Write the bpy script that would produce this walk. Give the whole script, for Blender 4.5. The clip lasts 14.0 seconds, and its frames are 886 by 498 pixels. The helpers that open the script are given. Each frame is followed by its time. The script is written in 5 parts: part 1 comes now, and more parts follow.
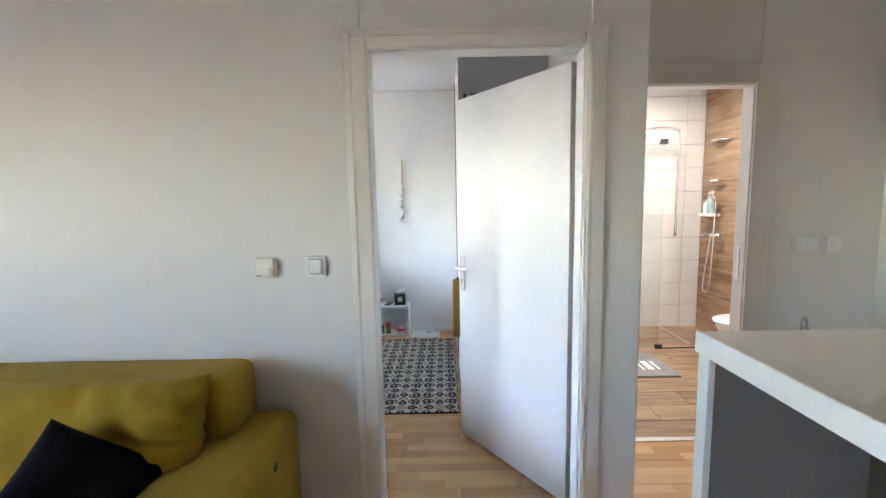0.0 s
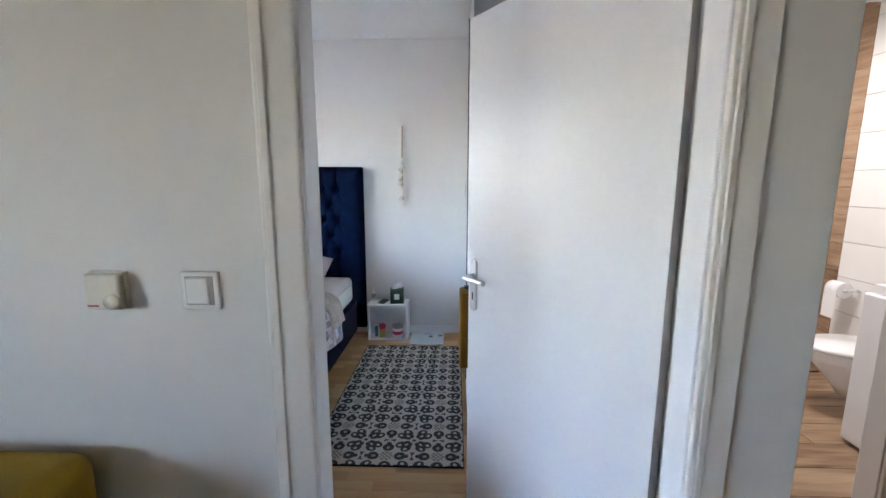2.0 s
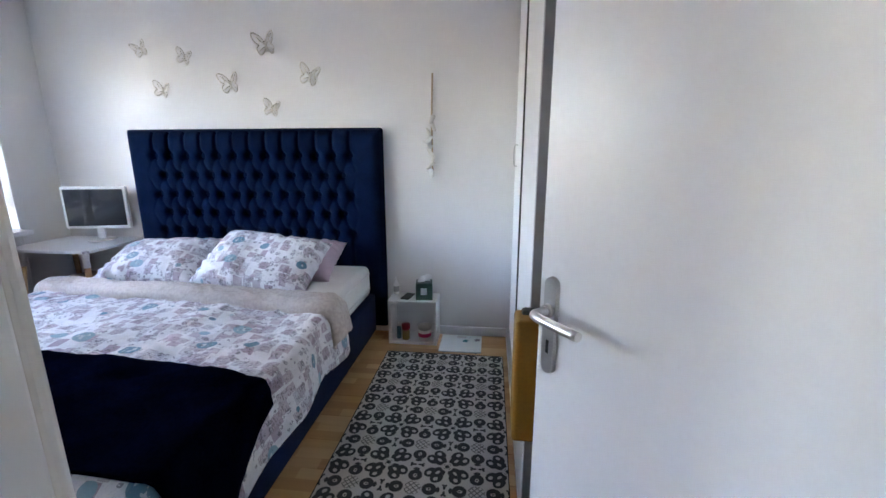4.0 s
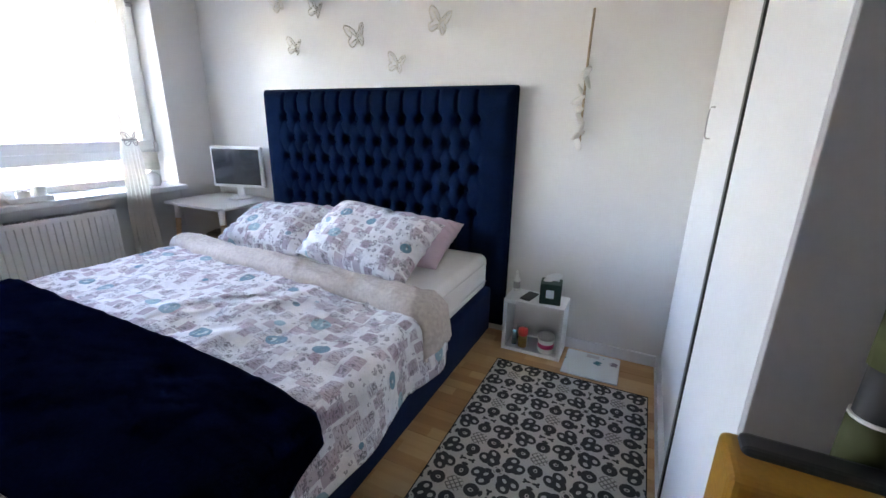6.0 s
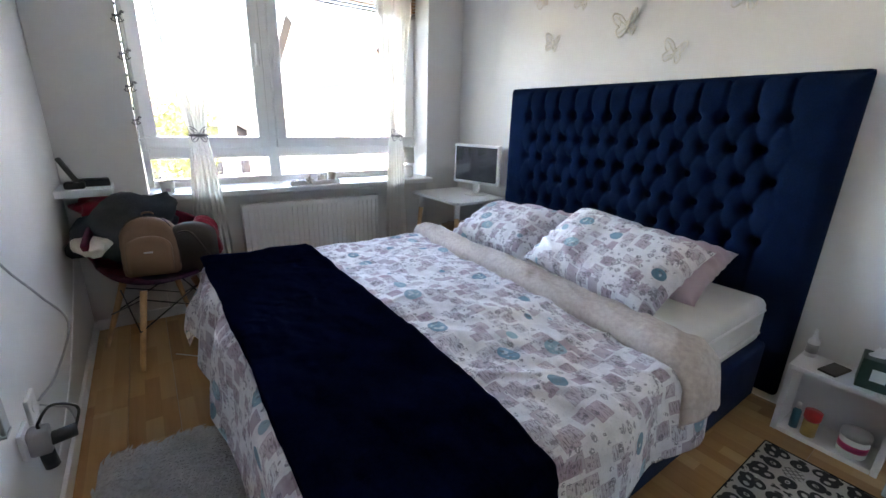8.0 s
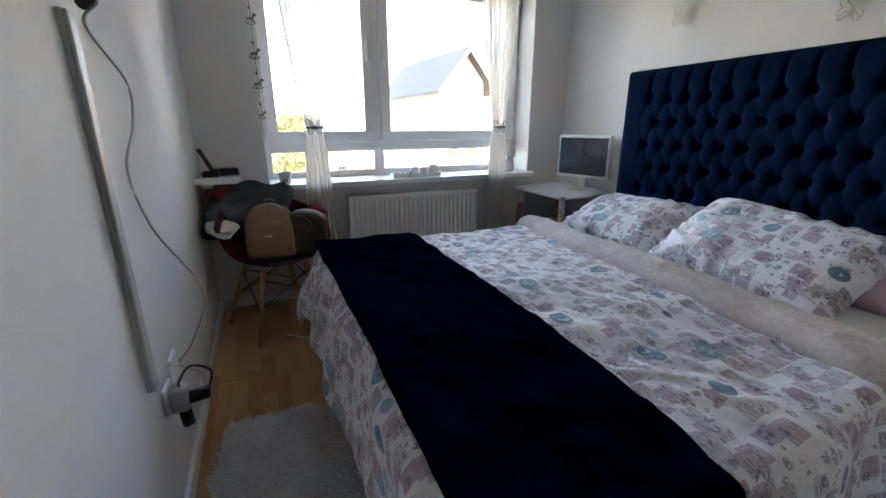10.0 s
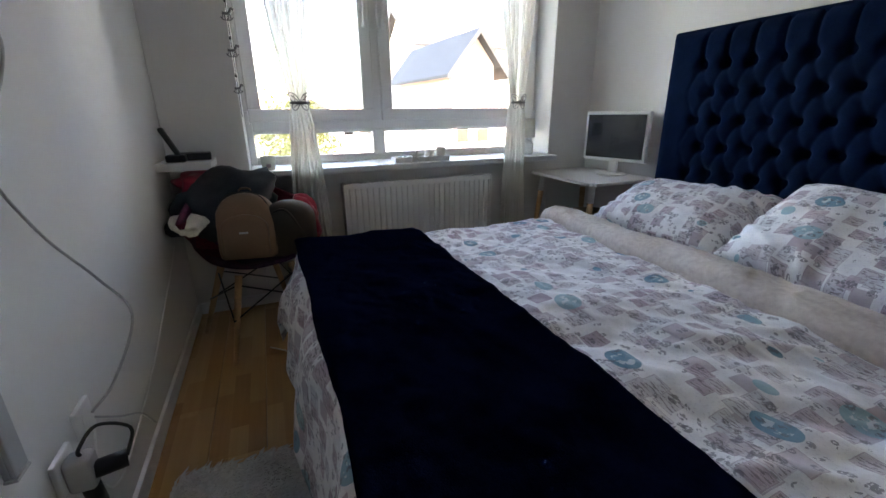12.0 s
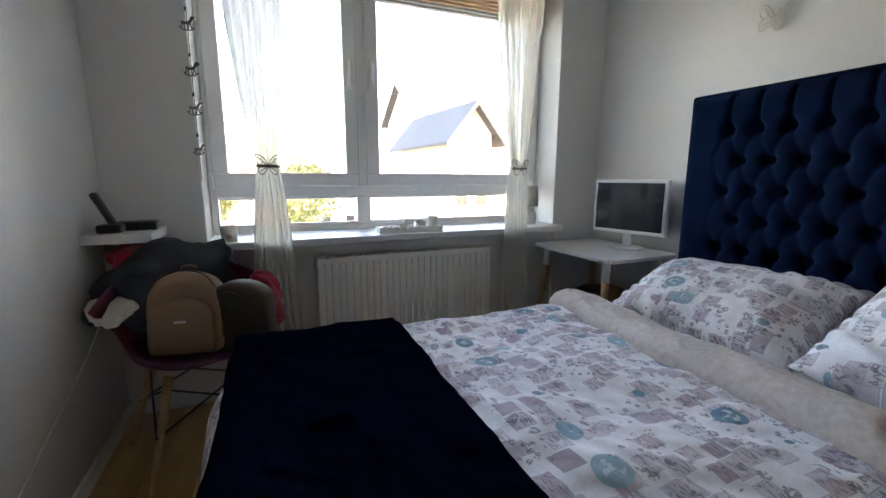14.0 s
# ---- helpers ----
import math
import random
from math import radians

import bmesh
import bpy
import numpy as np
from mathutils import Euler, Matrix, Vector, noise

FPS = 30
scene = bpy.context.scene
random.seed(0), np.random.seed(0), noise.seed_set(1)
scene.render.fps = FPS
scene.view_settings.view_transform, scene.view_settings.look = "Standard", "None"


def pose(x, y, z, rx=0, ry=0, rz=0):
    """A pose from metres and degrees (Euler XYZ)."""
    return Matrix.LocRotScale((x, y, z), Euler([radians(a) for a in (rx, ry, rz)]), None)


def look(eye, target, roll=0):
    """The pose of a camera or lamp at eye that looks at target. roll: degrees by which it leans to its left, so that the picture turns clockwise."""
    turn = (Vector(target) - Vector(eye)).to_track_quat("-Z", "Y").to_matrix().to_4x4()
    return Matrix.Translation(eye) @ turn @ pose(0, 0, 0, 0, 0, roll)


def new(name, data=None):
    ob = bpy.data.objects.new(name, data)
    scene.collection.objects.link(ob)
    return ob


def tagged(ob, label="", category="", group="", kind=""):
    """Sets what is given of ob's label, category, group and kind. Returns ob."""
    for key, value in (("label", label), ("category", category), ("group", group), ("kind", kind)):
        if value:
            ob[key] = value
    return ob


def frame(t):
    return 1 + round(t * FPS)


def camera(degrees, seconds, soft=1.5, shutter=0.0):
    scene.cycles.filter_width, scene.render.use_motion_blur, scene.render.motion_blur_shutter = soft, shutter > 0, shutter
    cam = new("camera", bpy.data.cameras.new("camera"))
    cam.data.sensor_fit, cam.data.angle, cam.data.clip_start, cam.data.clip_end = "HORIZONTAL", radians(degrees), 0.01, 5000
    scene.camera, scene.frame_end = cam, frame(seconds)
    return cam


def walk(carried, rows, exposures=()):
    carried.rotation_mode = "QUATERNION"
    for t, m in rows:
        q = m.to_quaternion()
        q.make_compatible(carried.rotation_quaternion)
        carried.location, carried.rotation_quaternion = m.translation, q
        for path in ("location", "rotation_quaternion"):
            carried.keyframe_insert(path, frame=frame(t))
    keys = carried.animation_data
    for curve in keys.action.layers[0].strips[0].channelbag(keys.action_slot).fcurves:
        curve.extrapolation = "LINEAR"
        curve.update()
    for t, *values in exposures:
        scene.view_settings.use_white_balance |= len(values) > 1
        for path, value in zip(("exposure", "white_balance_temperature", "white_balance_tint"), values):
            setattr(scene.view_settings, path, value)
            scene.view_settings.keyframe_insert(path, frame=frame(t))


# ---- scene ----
cam = camera(94.0, 14.0)
PATH = [
    (0, (-0.018, 0.097, 1.43), (-0.023, 2.085, 1.207), -1.1),
    (0.5, (-0.039, 0.295, 1.426), (-0.029, 2.279, 1.174), -1.1),
    (1, (-0.022, 0.502, 1.419), (-0.033, 2.483, 1.144), -0.9),
    (1.5, (-0.002, 0.705, 1.425), (-0.038, 2.682, 1.126), -0.4),
    (2, (0.015, 0.907, 1.417), (-0.044, 2.88, 1.096), 0.1),
    (2.5, (0.01, 1.123, 1.412), (-0.069, 3.089, 1.052), -0.3),
    (5, (-0.078, 1.968, 1.34), (-0.525, 3.851, 0.835), 1.0),
    (5.5, (-0.094, 2.094, 1.342), (-0.705, 3.918, 0.795), 1.3),
    (6, (-0.114, 2.218, 1.334), (-0.939, 3.943, 0.751), 1.1),
    (6.5, (-0.161, 2.289, 1.314), (-1.204, 3.89, 0.722), 0.9),
    (7, (-0.222, 2.313, 1.304), (-1.47, 3.761, 0.716), 1.0),
    (7.5, (-0.296, 2.302, 1.311), (-1.717, 3.581, 0.721), 1.4),
    (8, (-0.366, 2.268, 1.31), (-1.916, 3.383, 0.716), 1.6),
    (8.5, (-0.403, 2.231, 1.317), (-2.049, 3.192, 0.712), 1.3),
    (9, (-0.43, 2.176, 1.249), (-2.148, 3.026, 0.679), 0.5),
    (11.5, (-0.731, 2.315, 1.166), (-2.494, 3.043, 0.563), -0.7),
    (12, (-0.863, 2.363, 1.133), (-2.618, 3.087, 0.504), -0.6),
    (12.5, (-1.005, 2.409, 1.11), (-2.756, 3.132, 0.468), -0.4),
    (13, (-1.112, 2.469, 1.078), (-2.883, 3.193, 0.495), -0.4),
    (13.5, (-1.18, 2.518, 1.093), (-2.976, 3.256, 0.614), -0.2),
    (14, (-1.208, 2.551, 1.141), (-3.026, 3.31, 0.796), 0.1),
]
EXPO = [(0.0, 6.6, 7300, 16), (1.0, 6.45, 7100, 17), (2.0, 6.1, 6950, 19), (2.7, 5.9, 7000, 20), (5.0, 5.9, 7300, 22), (6.5, 6.0, 7600, 20), (9.0, 5.3, 7900, 18), (11.5, 4.9, 8200, 17), (14.0, 4.85, 8300, 16)]
walk(cam, [(t, look(eye, target, roll)) for t, eye, target, roll in PATH], EXPO)

# ---- daylight and lamps ----
world = bpy.data.worlds.new("sky")
scene.world = world
world.use_nodes = True
_nt = world.node_tree
_sky = _nt.nodes.new("ShaderNodeTexSky")
_sky.sky_type, _sky.sun_disc = "NISHITA", False
_sky.sun_elevation, _sky.sun_rotation = radians(42), radians(17.2)
_nt.links.new(_sky.outputs[0], _nt.nodes["Background"].inputs[0])
_nt.nodes["Background"].inputs[1].default_value = 0.15
sun = new("sun", bpy.data.lights.new("sun", "SUN"))
sun.data.energy, sun.data.angle, sun.data.color = 2.2, radians(0.5), (1.0, 0.95, 0.88)
sun.matrix_world = look((2.6, 8.4, 7.9), (0, 0, 0))


def area_lamp(name, place, target, sx, sy, power, color):
    lamp = new(name, bpy.data.lights.new(name, "AREA"))
    lamp.data.shape, lamp.data.size, lamp.data.size_y = "RECTANGLE", sx, sy
    lamp.data.energy, lamp.data.color = power, color
    lamp.matrix_world = look(place, target)
    return lamp


area_lamp("bathroom_lamp_light", (1.8, 3.6, 2.50), (1.8, 3.6, 0), 0.35, 0.35, 0.50, (0.97, 0.98, 1.0))

# ---- helpers of this scene ----


class Ex:
    """A node socket with arithmetic."""

    def __init__(self, m, s):
        self.m, self.s = m, s

    def __add__(self, o): return self.m.op("ADD", self, o)
    def __radd__(self, o): return self.m.op("ADD", o, self)
    def __sub__(self, o): return self.m.op("SUBTRACT", self, o)
    def __rsub__(self, o): return self.m.op("SUBTRACT", o, self)
    def __mul__(self, o): return self.m.op("MULTIPLY", self, o)
    def __rmul__(self, o): return self.m.op("MULTIPLY", o, self)
    def __truediv__(self, o): return self.m.op("DIVIDE", self, o)
    def lt(self, o): return self.m.op("LESS_THAN", self, o)
    def gt(self, o): return self.m.op("GREATER_THAN", self, o)
    def abs(self): return self.m.op("ABSOLUTE", self, 0)
    def cell(self): return self.m.op("FLOOR", self, 0)


class Mat:
    """A procedural material round one Principled shader."""

    def __init__(self, name, color=(0.8, 0.8, 0.8), rough=0.5, metal=0.0):
        self.mat = bpy.data.materials.new(name)
        self.mat.use_nodes = True
        self.t = self.mat.node_tree
        self.b = self.t.nodes["Principled BSDF"]
        self.put("Base Color", color).put("Roughness", rough).put("Metallic", metal)

    def plug(self, socket, v):
        if isinstance(v, Ex):
            self.t.links.new(v.s, socket)
        elif isinstance(v, tuple) and len(v) == 3 and socket.type == "RGBA":
            socket.default_value = (*v, 1)
        else:
            socket.default_value = v

    def put(self, name, v):
        self.plug(self.b.inputs[name], v)
        return self

    def node(self, kind, out=0, props=None, **ins):
        n = self.t.nodes.new("ShaderNode" + kind)
        for k, v in (props or {}).items():
            setattr(n, k, v)
        for k, v in ins.items():
            self.plug(n.inputs[int(k[1:]) if k[0] == "i" and k[1:].isdigit() else k.replace("_", " ")], v)
        return Ex(self, n.outputs[out])

    def op(self, kind, a, b, c=0.0):
        return self.node("Math", 0, {"operation": kind}, i0=a, i1=b, i2=c)

    def coord(self, which="Object"):
        return self.node("TexCoord", which)

    def xyz(self, v):
        n = self.t.nodes.new("ShaderNodeSeparateXYZ")
        self.plug(n.inputs[0], v)
        return [Ex(self, o) for o in n.outputs]

    def vec(self, x, y, z=0.0):
        return self.node("CombineXYZ", i0=x, i1=y, i2=z)

    def noise(self, v, scale, detail=3.0, out=0):
        return self.node("TexNoise", out, Vector=v, Scale=scale, Detail=detail)

    def ramp(self, f, *stops):
        e = self.node("ValToRGB", i0=f)
        r = e.s.node.color_ramp
        while len(r.elements) < len(stops):
            r.elements.new(0.5)
        for el, (p, c) in zip(r.elements, stops):
            el.position, el.color = p, (*c, 1)
        return e

    def mix(self, f, a, b):
        n = self.t.nodes.new("ShaderNodeMix")
        n.data_type = "RGBA"
        self.plug(n.inputs[0], f), self.plug(n.inputs[6], a), self.plug(n.inputs[7], b)
        return Ex(self, n.outputs[2])

    def bump(self, h, strength=0.2, dist=0.002):
        self.put("Normal", self.node("Bump", Strength=strength, Distance=dist, Height=h))
        return self


def plain(name, color, rough=0.5, metal=0.0, grain=60.0, vary=0.10, bump=0.08, big=3.0):
    """A surface with variation at two scales."""
    m = Mat(name, color, rough, metal)
    v = m.coord()
    n = m.noise(v, big, 4) * 0.6 + m.noise(v, grain, 3) * 0.4
    lo, hi = tuple(c * (1 - vary) for c in color), tuple(min(1, c * (1 + vary)) for c in color)
    m.put("Base Color", m.ramp(n, (0.35, lo), (0.65, hi)))
    m.put("Roughness", m.noise(v, big * 4, 3) * 0.16 + (rough - 0.08))
    m.bump(m.noise(v, grain, 4), bump, 0.002)
    return m.mat


def cloth(name, color, weave=900.0, vary=0.14, rough=0.9, sheen=0.3, bump=0.25):
    m = Mat(name, color, rough)
    v = m.coord()
    n = m.noise(v, 9, 5) * 0.6 + m.noise(v, weave * 0.3, 2) * 0.4
    m.put("Base Color", m.ramp(n, (0.3, tuple(c * (1 - vary) for c in color)), (0.7, tuple(min(1, c * (1 + vary)) for c in color))))
    m.put("Specular IOR Level", 0.0 if max(color) < 0.1 else 0.4)
    m.put("Sheen Weight", sheen).put("Sheen Roughness", 0.4)
    m.bump(m.noise(v, weave, 2) * 0.4 + m.noise(v, 30, 4), bump, 0.003)
    return m.mat


def obj(name, bm, material, parent=None, label="", smooth=False):
    me = bpy.data.meshes.new(name)
    if smooth:
        for f in bm.faces:
            f.smooth = True
    bm.to_mesh(me)
    bm.free()
    me.materials.append(material)
    ob = new(name, me)
    ob.parent = parent
    return tagged(ob, label)


def part(name, bm, material, parent, label="", smooth=False):
    return obj(name, bm, material, parent, label, smooth)


def thing(name, m, label, category, group="", kind=""):
    ob = new(name)
    ob.empty_display_size = 0.1
    ob.matrix_world = m if isinstance(m, Matrix) else Matrix.Translation(m)
    return tagged(ob, label, category, group, kind)


def single(name, bm, material, m, label, category, group="", kind="", smooth=False):
    ob = obj(name, bm, material, None, "", smooth)
    ob.matrix_world = m if isinstance(m, Matrix) else Matrix.Translation(m)
    return tagged(ob, label, category, group, kind)


def box(x0, y0, z0, x1, y1, z1, bevel=0.003, seg=2, bm=None):
    """A bevelled box, added to bm if one is given."""
    b = bmesh.new()
    bmesh.ops.create_cube(b, size=1)
    for v in b.verts:
        v.co = Vector(((x0 + x1) / 2 + v.co.x * (x1 - x0), (y0 + y1) / 2 + v.co.y * (y1 - y0), (z0 + z1) / 2 + v.co.z * (z1 - z0)))
    if bevel:
        bmesh.ops.bevel(b, geom=b.edges[:], offset=bevel, segments=seg, profile=0.5, affect="EDGES")
    return b if bm is None else merge(bm, b)


def merge(bm, other, m=None):
    if m is not None:
        other.transform(m)
    me = bpy.data.meshes.new("tmp")
    other.to_mesh(me)
    other.free()
    bm.from_mesh(me)
    bpy.data.meshes.remove(me)
    return bm


def lathe(profile, seg=24, bm=None):
    """A turned body from (radius, z) pairs."""
    b = bmesh.new()
    rings = []
    for r, z in profile:
        rings.append([b.verts.new((max(r, 1e-4) * math.cos(a * math.tau / seg), max(r, 1e-4) * math.sin(a * math.tau / seg), z)) for a in range(seg)])
    for p, q in zip(rings, rings[1:]):
        for i in range(seg):
            b.faces.new((p[i], p[(i + 1) % seg], q[(i + 1) % seg], q[i]))
    b.faces.new(rings[0][::-1]), b.faces.new(rings[-1])
    for f in b.faces:
        f.smooth = len(f.verts) == 4
    return b if bm is None else merge(bm, b)


def tube(points, radius, seg=8, bm=None, taper=None):
    """A round bar along points."""
    b = bmesh.new()
    pts = [Vector(p) for p in points]
    rings = []
    for i, p in enumerate(pts):
        d = (pts[min(i + 1, len(pts) - 1)] - pts[max(i - 1, 0)]).normalized()
        up = Vector((0, 0, 1)) if abs(d.z) < 0.9 else Vector((1, 0, 0))
        u = d.cross(up).normalized()
        w = d.cross(u)
        r = radius if taper is None else radius + (taper - radius) * i / (len(pts) - 1)
        rings.append([b.verts.new(p + (u * math.cos(a * math.tau / seg) + w * math.sin(a * math.tau / seg)) * r) for a in range(seg)])
    for p, q in zip(rings, rings[1:]):
        for i in range(seg):
            b.faces.new((p[i], p[(i + 1) % seg], q[(i + 1) % seg], q[i])).smooth = True
    b.faces.new(rings[0][::-1]), b.faces.new(rings[-1])
    bmesh.ops.recalc_face_normals(b, faces=b.faces[:])
    return b if bm is None else merge(bm, b)


def arc(points, n=8):
    """A smooth line through the points."""
    p = [Vector(q) for q in points]
    p = [2 * p[0] - p[1]] + p + [2 * p[-1] - p[-2]]
    out = []
    for a, b, c, d in zip(p, p[1:], p[2:], p[3:]):
        for i in range(n):
            t = i / n
            out.append(0.5 * ((2 * b) + (c - a) * t + (2 * a - 5 * b + 4 * c - d) * t * t + (3 * b - a - 3 * c + d) * t ** 3))
    return out + [p[-2]]


def sheet(fn, us, vs, closed=False):
    """A grid of fn(u, v), with u and v in metres as its UV map."""
    b = bmesh.new()
    layer = b.loops.layers.uv.new("UVMap")
    rows = [[b.verts.new(fn(u, v)) for u in us] for v in vs]
    for j in range(len(vs) - 1):
        for i in range(len(us) - 1):
            f = b.faces.new((rows[j][i], rows[j][i + 1], rows[j + 1][i + 1], rows[j + 1][i]))
            f.smooth = True
            for lp, (u, v) in zip(f.loops, ((us[i], vs[j]), (us[i + 1], vs[j]), (us[i + 1], vs[j + 1]), (us[i], vs[j + 1]))):
                lp[layer].uv = (u, v)
    return b


def fbm(x, y, z=0.0, octaves=3):
    s, a = 0.0, 1.0
    for k in range(octaves):
        s += a * noise.noise(Vector((x, y, z + 7.3 * k)))
        x, y, a = x * 2.1, y * 2.1, a * 0.5
    return s


def span(a, b, n):
    return [a + (b - a) * i / (n - 1) for i in range(n)]


def solid(ob, thickness, offset=-1.0):
    md = ob.modifiers.new("thickness", "SOLIDIFY")
    md.thickness, md.offset = thickness, offset
    return ob


# ---- materials ----
def paint(name, color, rough=0.85):
    m = Mat(name, color, rough)
    v = m.coord()
    n = m.noise(v, 1.1, 4) * 0.7 + m.noise(v, 14, 3) * 0.3
    m.put("Base Color", m.ramp(n, (0.35, tuple(c * 0.965 for c in color)), (0.65, color)))
    m.bump(m.noise(v, 220, 3) + m.noise(v, 8, 3) * 1.5, 0.07, 0.002)
    return m.mat


WALL = paint("wall_paint", (0.75, 0.74, 0.725))
CEIL = paint("ceiling_paint", (0.80, 0.80, 0.79))
LACQUER = plain("white_lacquer", (0.80, 0.81, 0.83), 0.34, grain=40, vary=0.02, bump=0.03)
CASING = plain("casing_paint", (0.80, 0.78, 0.75), 0.42, grain=80, vary=0.03, bump=0.03)
PVC = plain("white_plastic", (0.82, 0.82, 0.81), 0.35, vary=0.02, bump=0.02)
OLDPVC = plain("cream_plastic", (0.74, 0.70, 0.62), 0.4, vary=0.03, bump=0.02)
STEEL = plain("brushed_steel", (0.62, 0.62, 0.63), 0.32, 1.0, 200, 0.06, 0.03)
CHROME = plain("chrome", (0.82, 0.82, 0.83), 0.12, 1.0, 90, 0.03, 0.01)
BLACK = plain("black_plastic", (0.02, 0.02, 0.022), 0.38, vary=0.2, bump=0.03)
GREYPL = plain("grey_plastic", (0.42, 0.42, 0.42), 0.45, vary=0.05, bump=0.03)
DARK = plain("dark_rubber", (0.05, 0.05, 0.055), 0.7, vary=0.2)
BEECH = plain("beech_wood", (0.56, 0.34, 0.17), 0.45, grain=90, vary=0.18, bump=0.08, big=14)
MUSTARD = cloth("mustard_velvet", (0.36, 0.225, 0.018), 700, 0.16, 0.9, 0.08)
BLACKCLOTH = cloth("black_quilt", (0.012, 0.012, 0.016), 600, 0.4, 0.9, 0.05)
NAVYBASE = cloth("navy_upholstery", (0.009, 0.019, 0.060), 800, 0.25, 0.85, 0.06)
NAVY = cloth("navy_velvet", (0.0034, 0.0108, 0.033), 500, 0.25, 0.85, 0.02)
THROW = cloth("navy_plush", (0.0010, 0.0023, 0.0088), 350, 0.6, 1.0, 0.0, 0.6)
MATTRESS = cloth("mattress_sheet", (0.74, 0.72, 0.69), 700, 0.05)
PINK = cloth("mauve_pillowcase", (0.53, 0.40, 0.45), 800, 0.06)
FUR = cloth("grey_shag", (0.60, 0.60, 0.61), 200, 0.2)
TAN = plain("tan_leather", (0.25, 0.145, 0.085), 0.5, grain=180, vary=0.12, bump=0.2)
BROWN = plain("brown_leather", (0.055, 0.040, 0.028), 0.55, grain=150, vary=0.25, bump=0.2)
GREYCLOTH = cloth("grey_denim", (0.055, 0.061, 0.070), 500, 0.3, 0.9, 0.05)
RED = cloth("red_wool", (0.33, 0.02, 0.045), 500, 0.2)
TEAL = cloth("teal_wool", (0.02, 0.16, 0.21), 500, 0.2)
CREAM = cloth("cream_crochet", (0.72, 0.68, 0.60), 150, 0.15)
MUSTARDBAG = plain("mustard_felt", (0.30, 0.135, 0.008), 0.6, grain=120, vary=0.14, bump=0.15)
PORCELAIN = plain("porcelain", (0.85, 0.85, 0.84), 0.12, vary=0.015, bump=0.01)
GROUT = plain("grout", (0.52, 0.50, 0.47), 0.9)
COUNTER = plain("bar_top_laminate", (0.74, 0.71, 0.66), 0.22, vary=0.03, bump=0.02)
WICKER = plain("wicker", (0.20, 0.14, 0.085), 0.8, grain=130, vary=0.35, bump=0.5)
GREEN = plain("dark_green_card", (0.018, 0.05, 0.036), 0.5, vary=0.25)
PAPER = plain("tissue_paper", (0.86, 0.86, 0.86), 0.9, vary=0.03)
WAX = plain("candle_wax", (0.80, 0.77, 0.71), 0.5, vary=0.05)
ROPE = plain("jute_rope", (0.42, 0.32, 0.21), 0.9, grain=300, vary=0.25, bump=0.4)
SHELLWHITE = plain("shell_white", (0.76, 0.74, 0.70), 0.5, vary=0.08)
PEWTER = plain("pewter", (0.20, 0.20, 0.21), 0.4, 0.8, vary=0.2)
BFLY = plain("butterfly_card", (0.74, 0.71, 0.64), 0.45, vary=0.06)
ROOF = plain("dark_roof", (0.035, 0.034, 0.036), 0.8, grain=6, vary=0.3, big=1)
ROOFRED = plain("clay_roof", (0.36, 0.20, 0.13), 0.85, grain=6, vary=0.25, big=1)
RENDER1 = plain("house_plaster", (0.72, 0.66, 0.58), 0.9, grain=5, vary=0.06, big=0.5)
RENDER2 = plain("house_plaster_pink", (0.62, 0.46, 0.38), 0.9, grain=5, vary=0.06, big=0.5)
SOIL = plain("yard_ground", (0.20, 0.19, 0.15), 0.95, grain=2, vary=0.3, big=0.1)
LEAF = plain("foliage", (0.12, 0.13, 0.04), 0.7, grain=8, vary=0.5)
BARK = plain("bark", (0.10, 0.07, 0.05), 0.9)


def floor_wood():
    m = Mat("laminate_floor", rough=0.34)
    x, y, z = m.xyz(m.coord())
    r = m.node("ObjectInfo", "Random")
    strip = (y / 0.0635).cell()
    block = (x / 0.36 + strip * 0.37 + r * 9).cell()
    pick = m.node("TexWhiteNoise", 0, {"noise_dimensions": "3D"}, Vector=m.vec(strip, block, r * 50))
    g = m.noise(m.vec(x * 3 + r * 40, y * 60, r * 9 + strip), 1.0, 5)
    fine = m.noise(m.vec(x * 12 + r * 40, y * 400, r * 9), 1.0, 2)
    f = pick * 0.55 + g * 0.35 + fine * 0.12
    m.put("Base Color", m.ramp(f, (0.15, (0.39, 0.195, 0.075)), (0.5, (0.52, 0.295, 0.128)), (0.85, (0.62, 0.395, 0.20))))
    m.put("Roughness", g * 0.14 + 0.26)
    m.bump(fine + g, 0.05, 0.001)
    return m.mat


def wood_tile(name, warm=1.0, along="x"):
    m = Mat(name, rough=0.4)
    x, y, z = m.xyz(m.coord())
    if along == "y":
        x, y = y, x
    r = m.node("ObjectInfo", "Random")
    g = m.noise(m.vec(x * 2.2 + r * 31, y * 22, z * 22 + r * 17), 1.0, 6)
    w = m.noise(m.vec(x * 6 + r * 31, y * 120, z * 120), 1.0, 3)
    f = g * 0.7 + w * 0.25 + r * 0.16 - 0.05
    m.put("Base Color", m.ramp(f, (0.3, (0.13, 0.075, 0.04)), (0.5, (0.31 * warm, 0.20, 0.12)), (0.75, (0.46, 0.33, 0.215))))
    m.bump(w, 0.1, 0.001)
    return m.mat


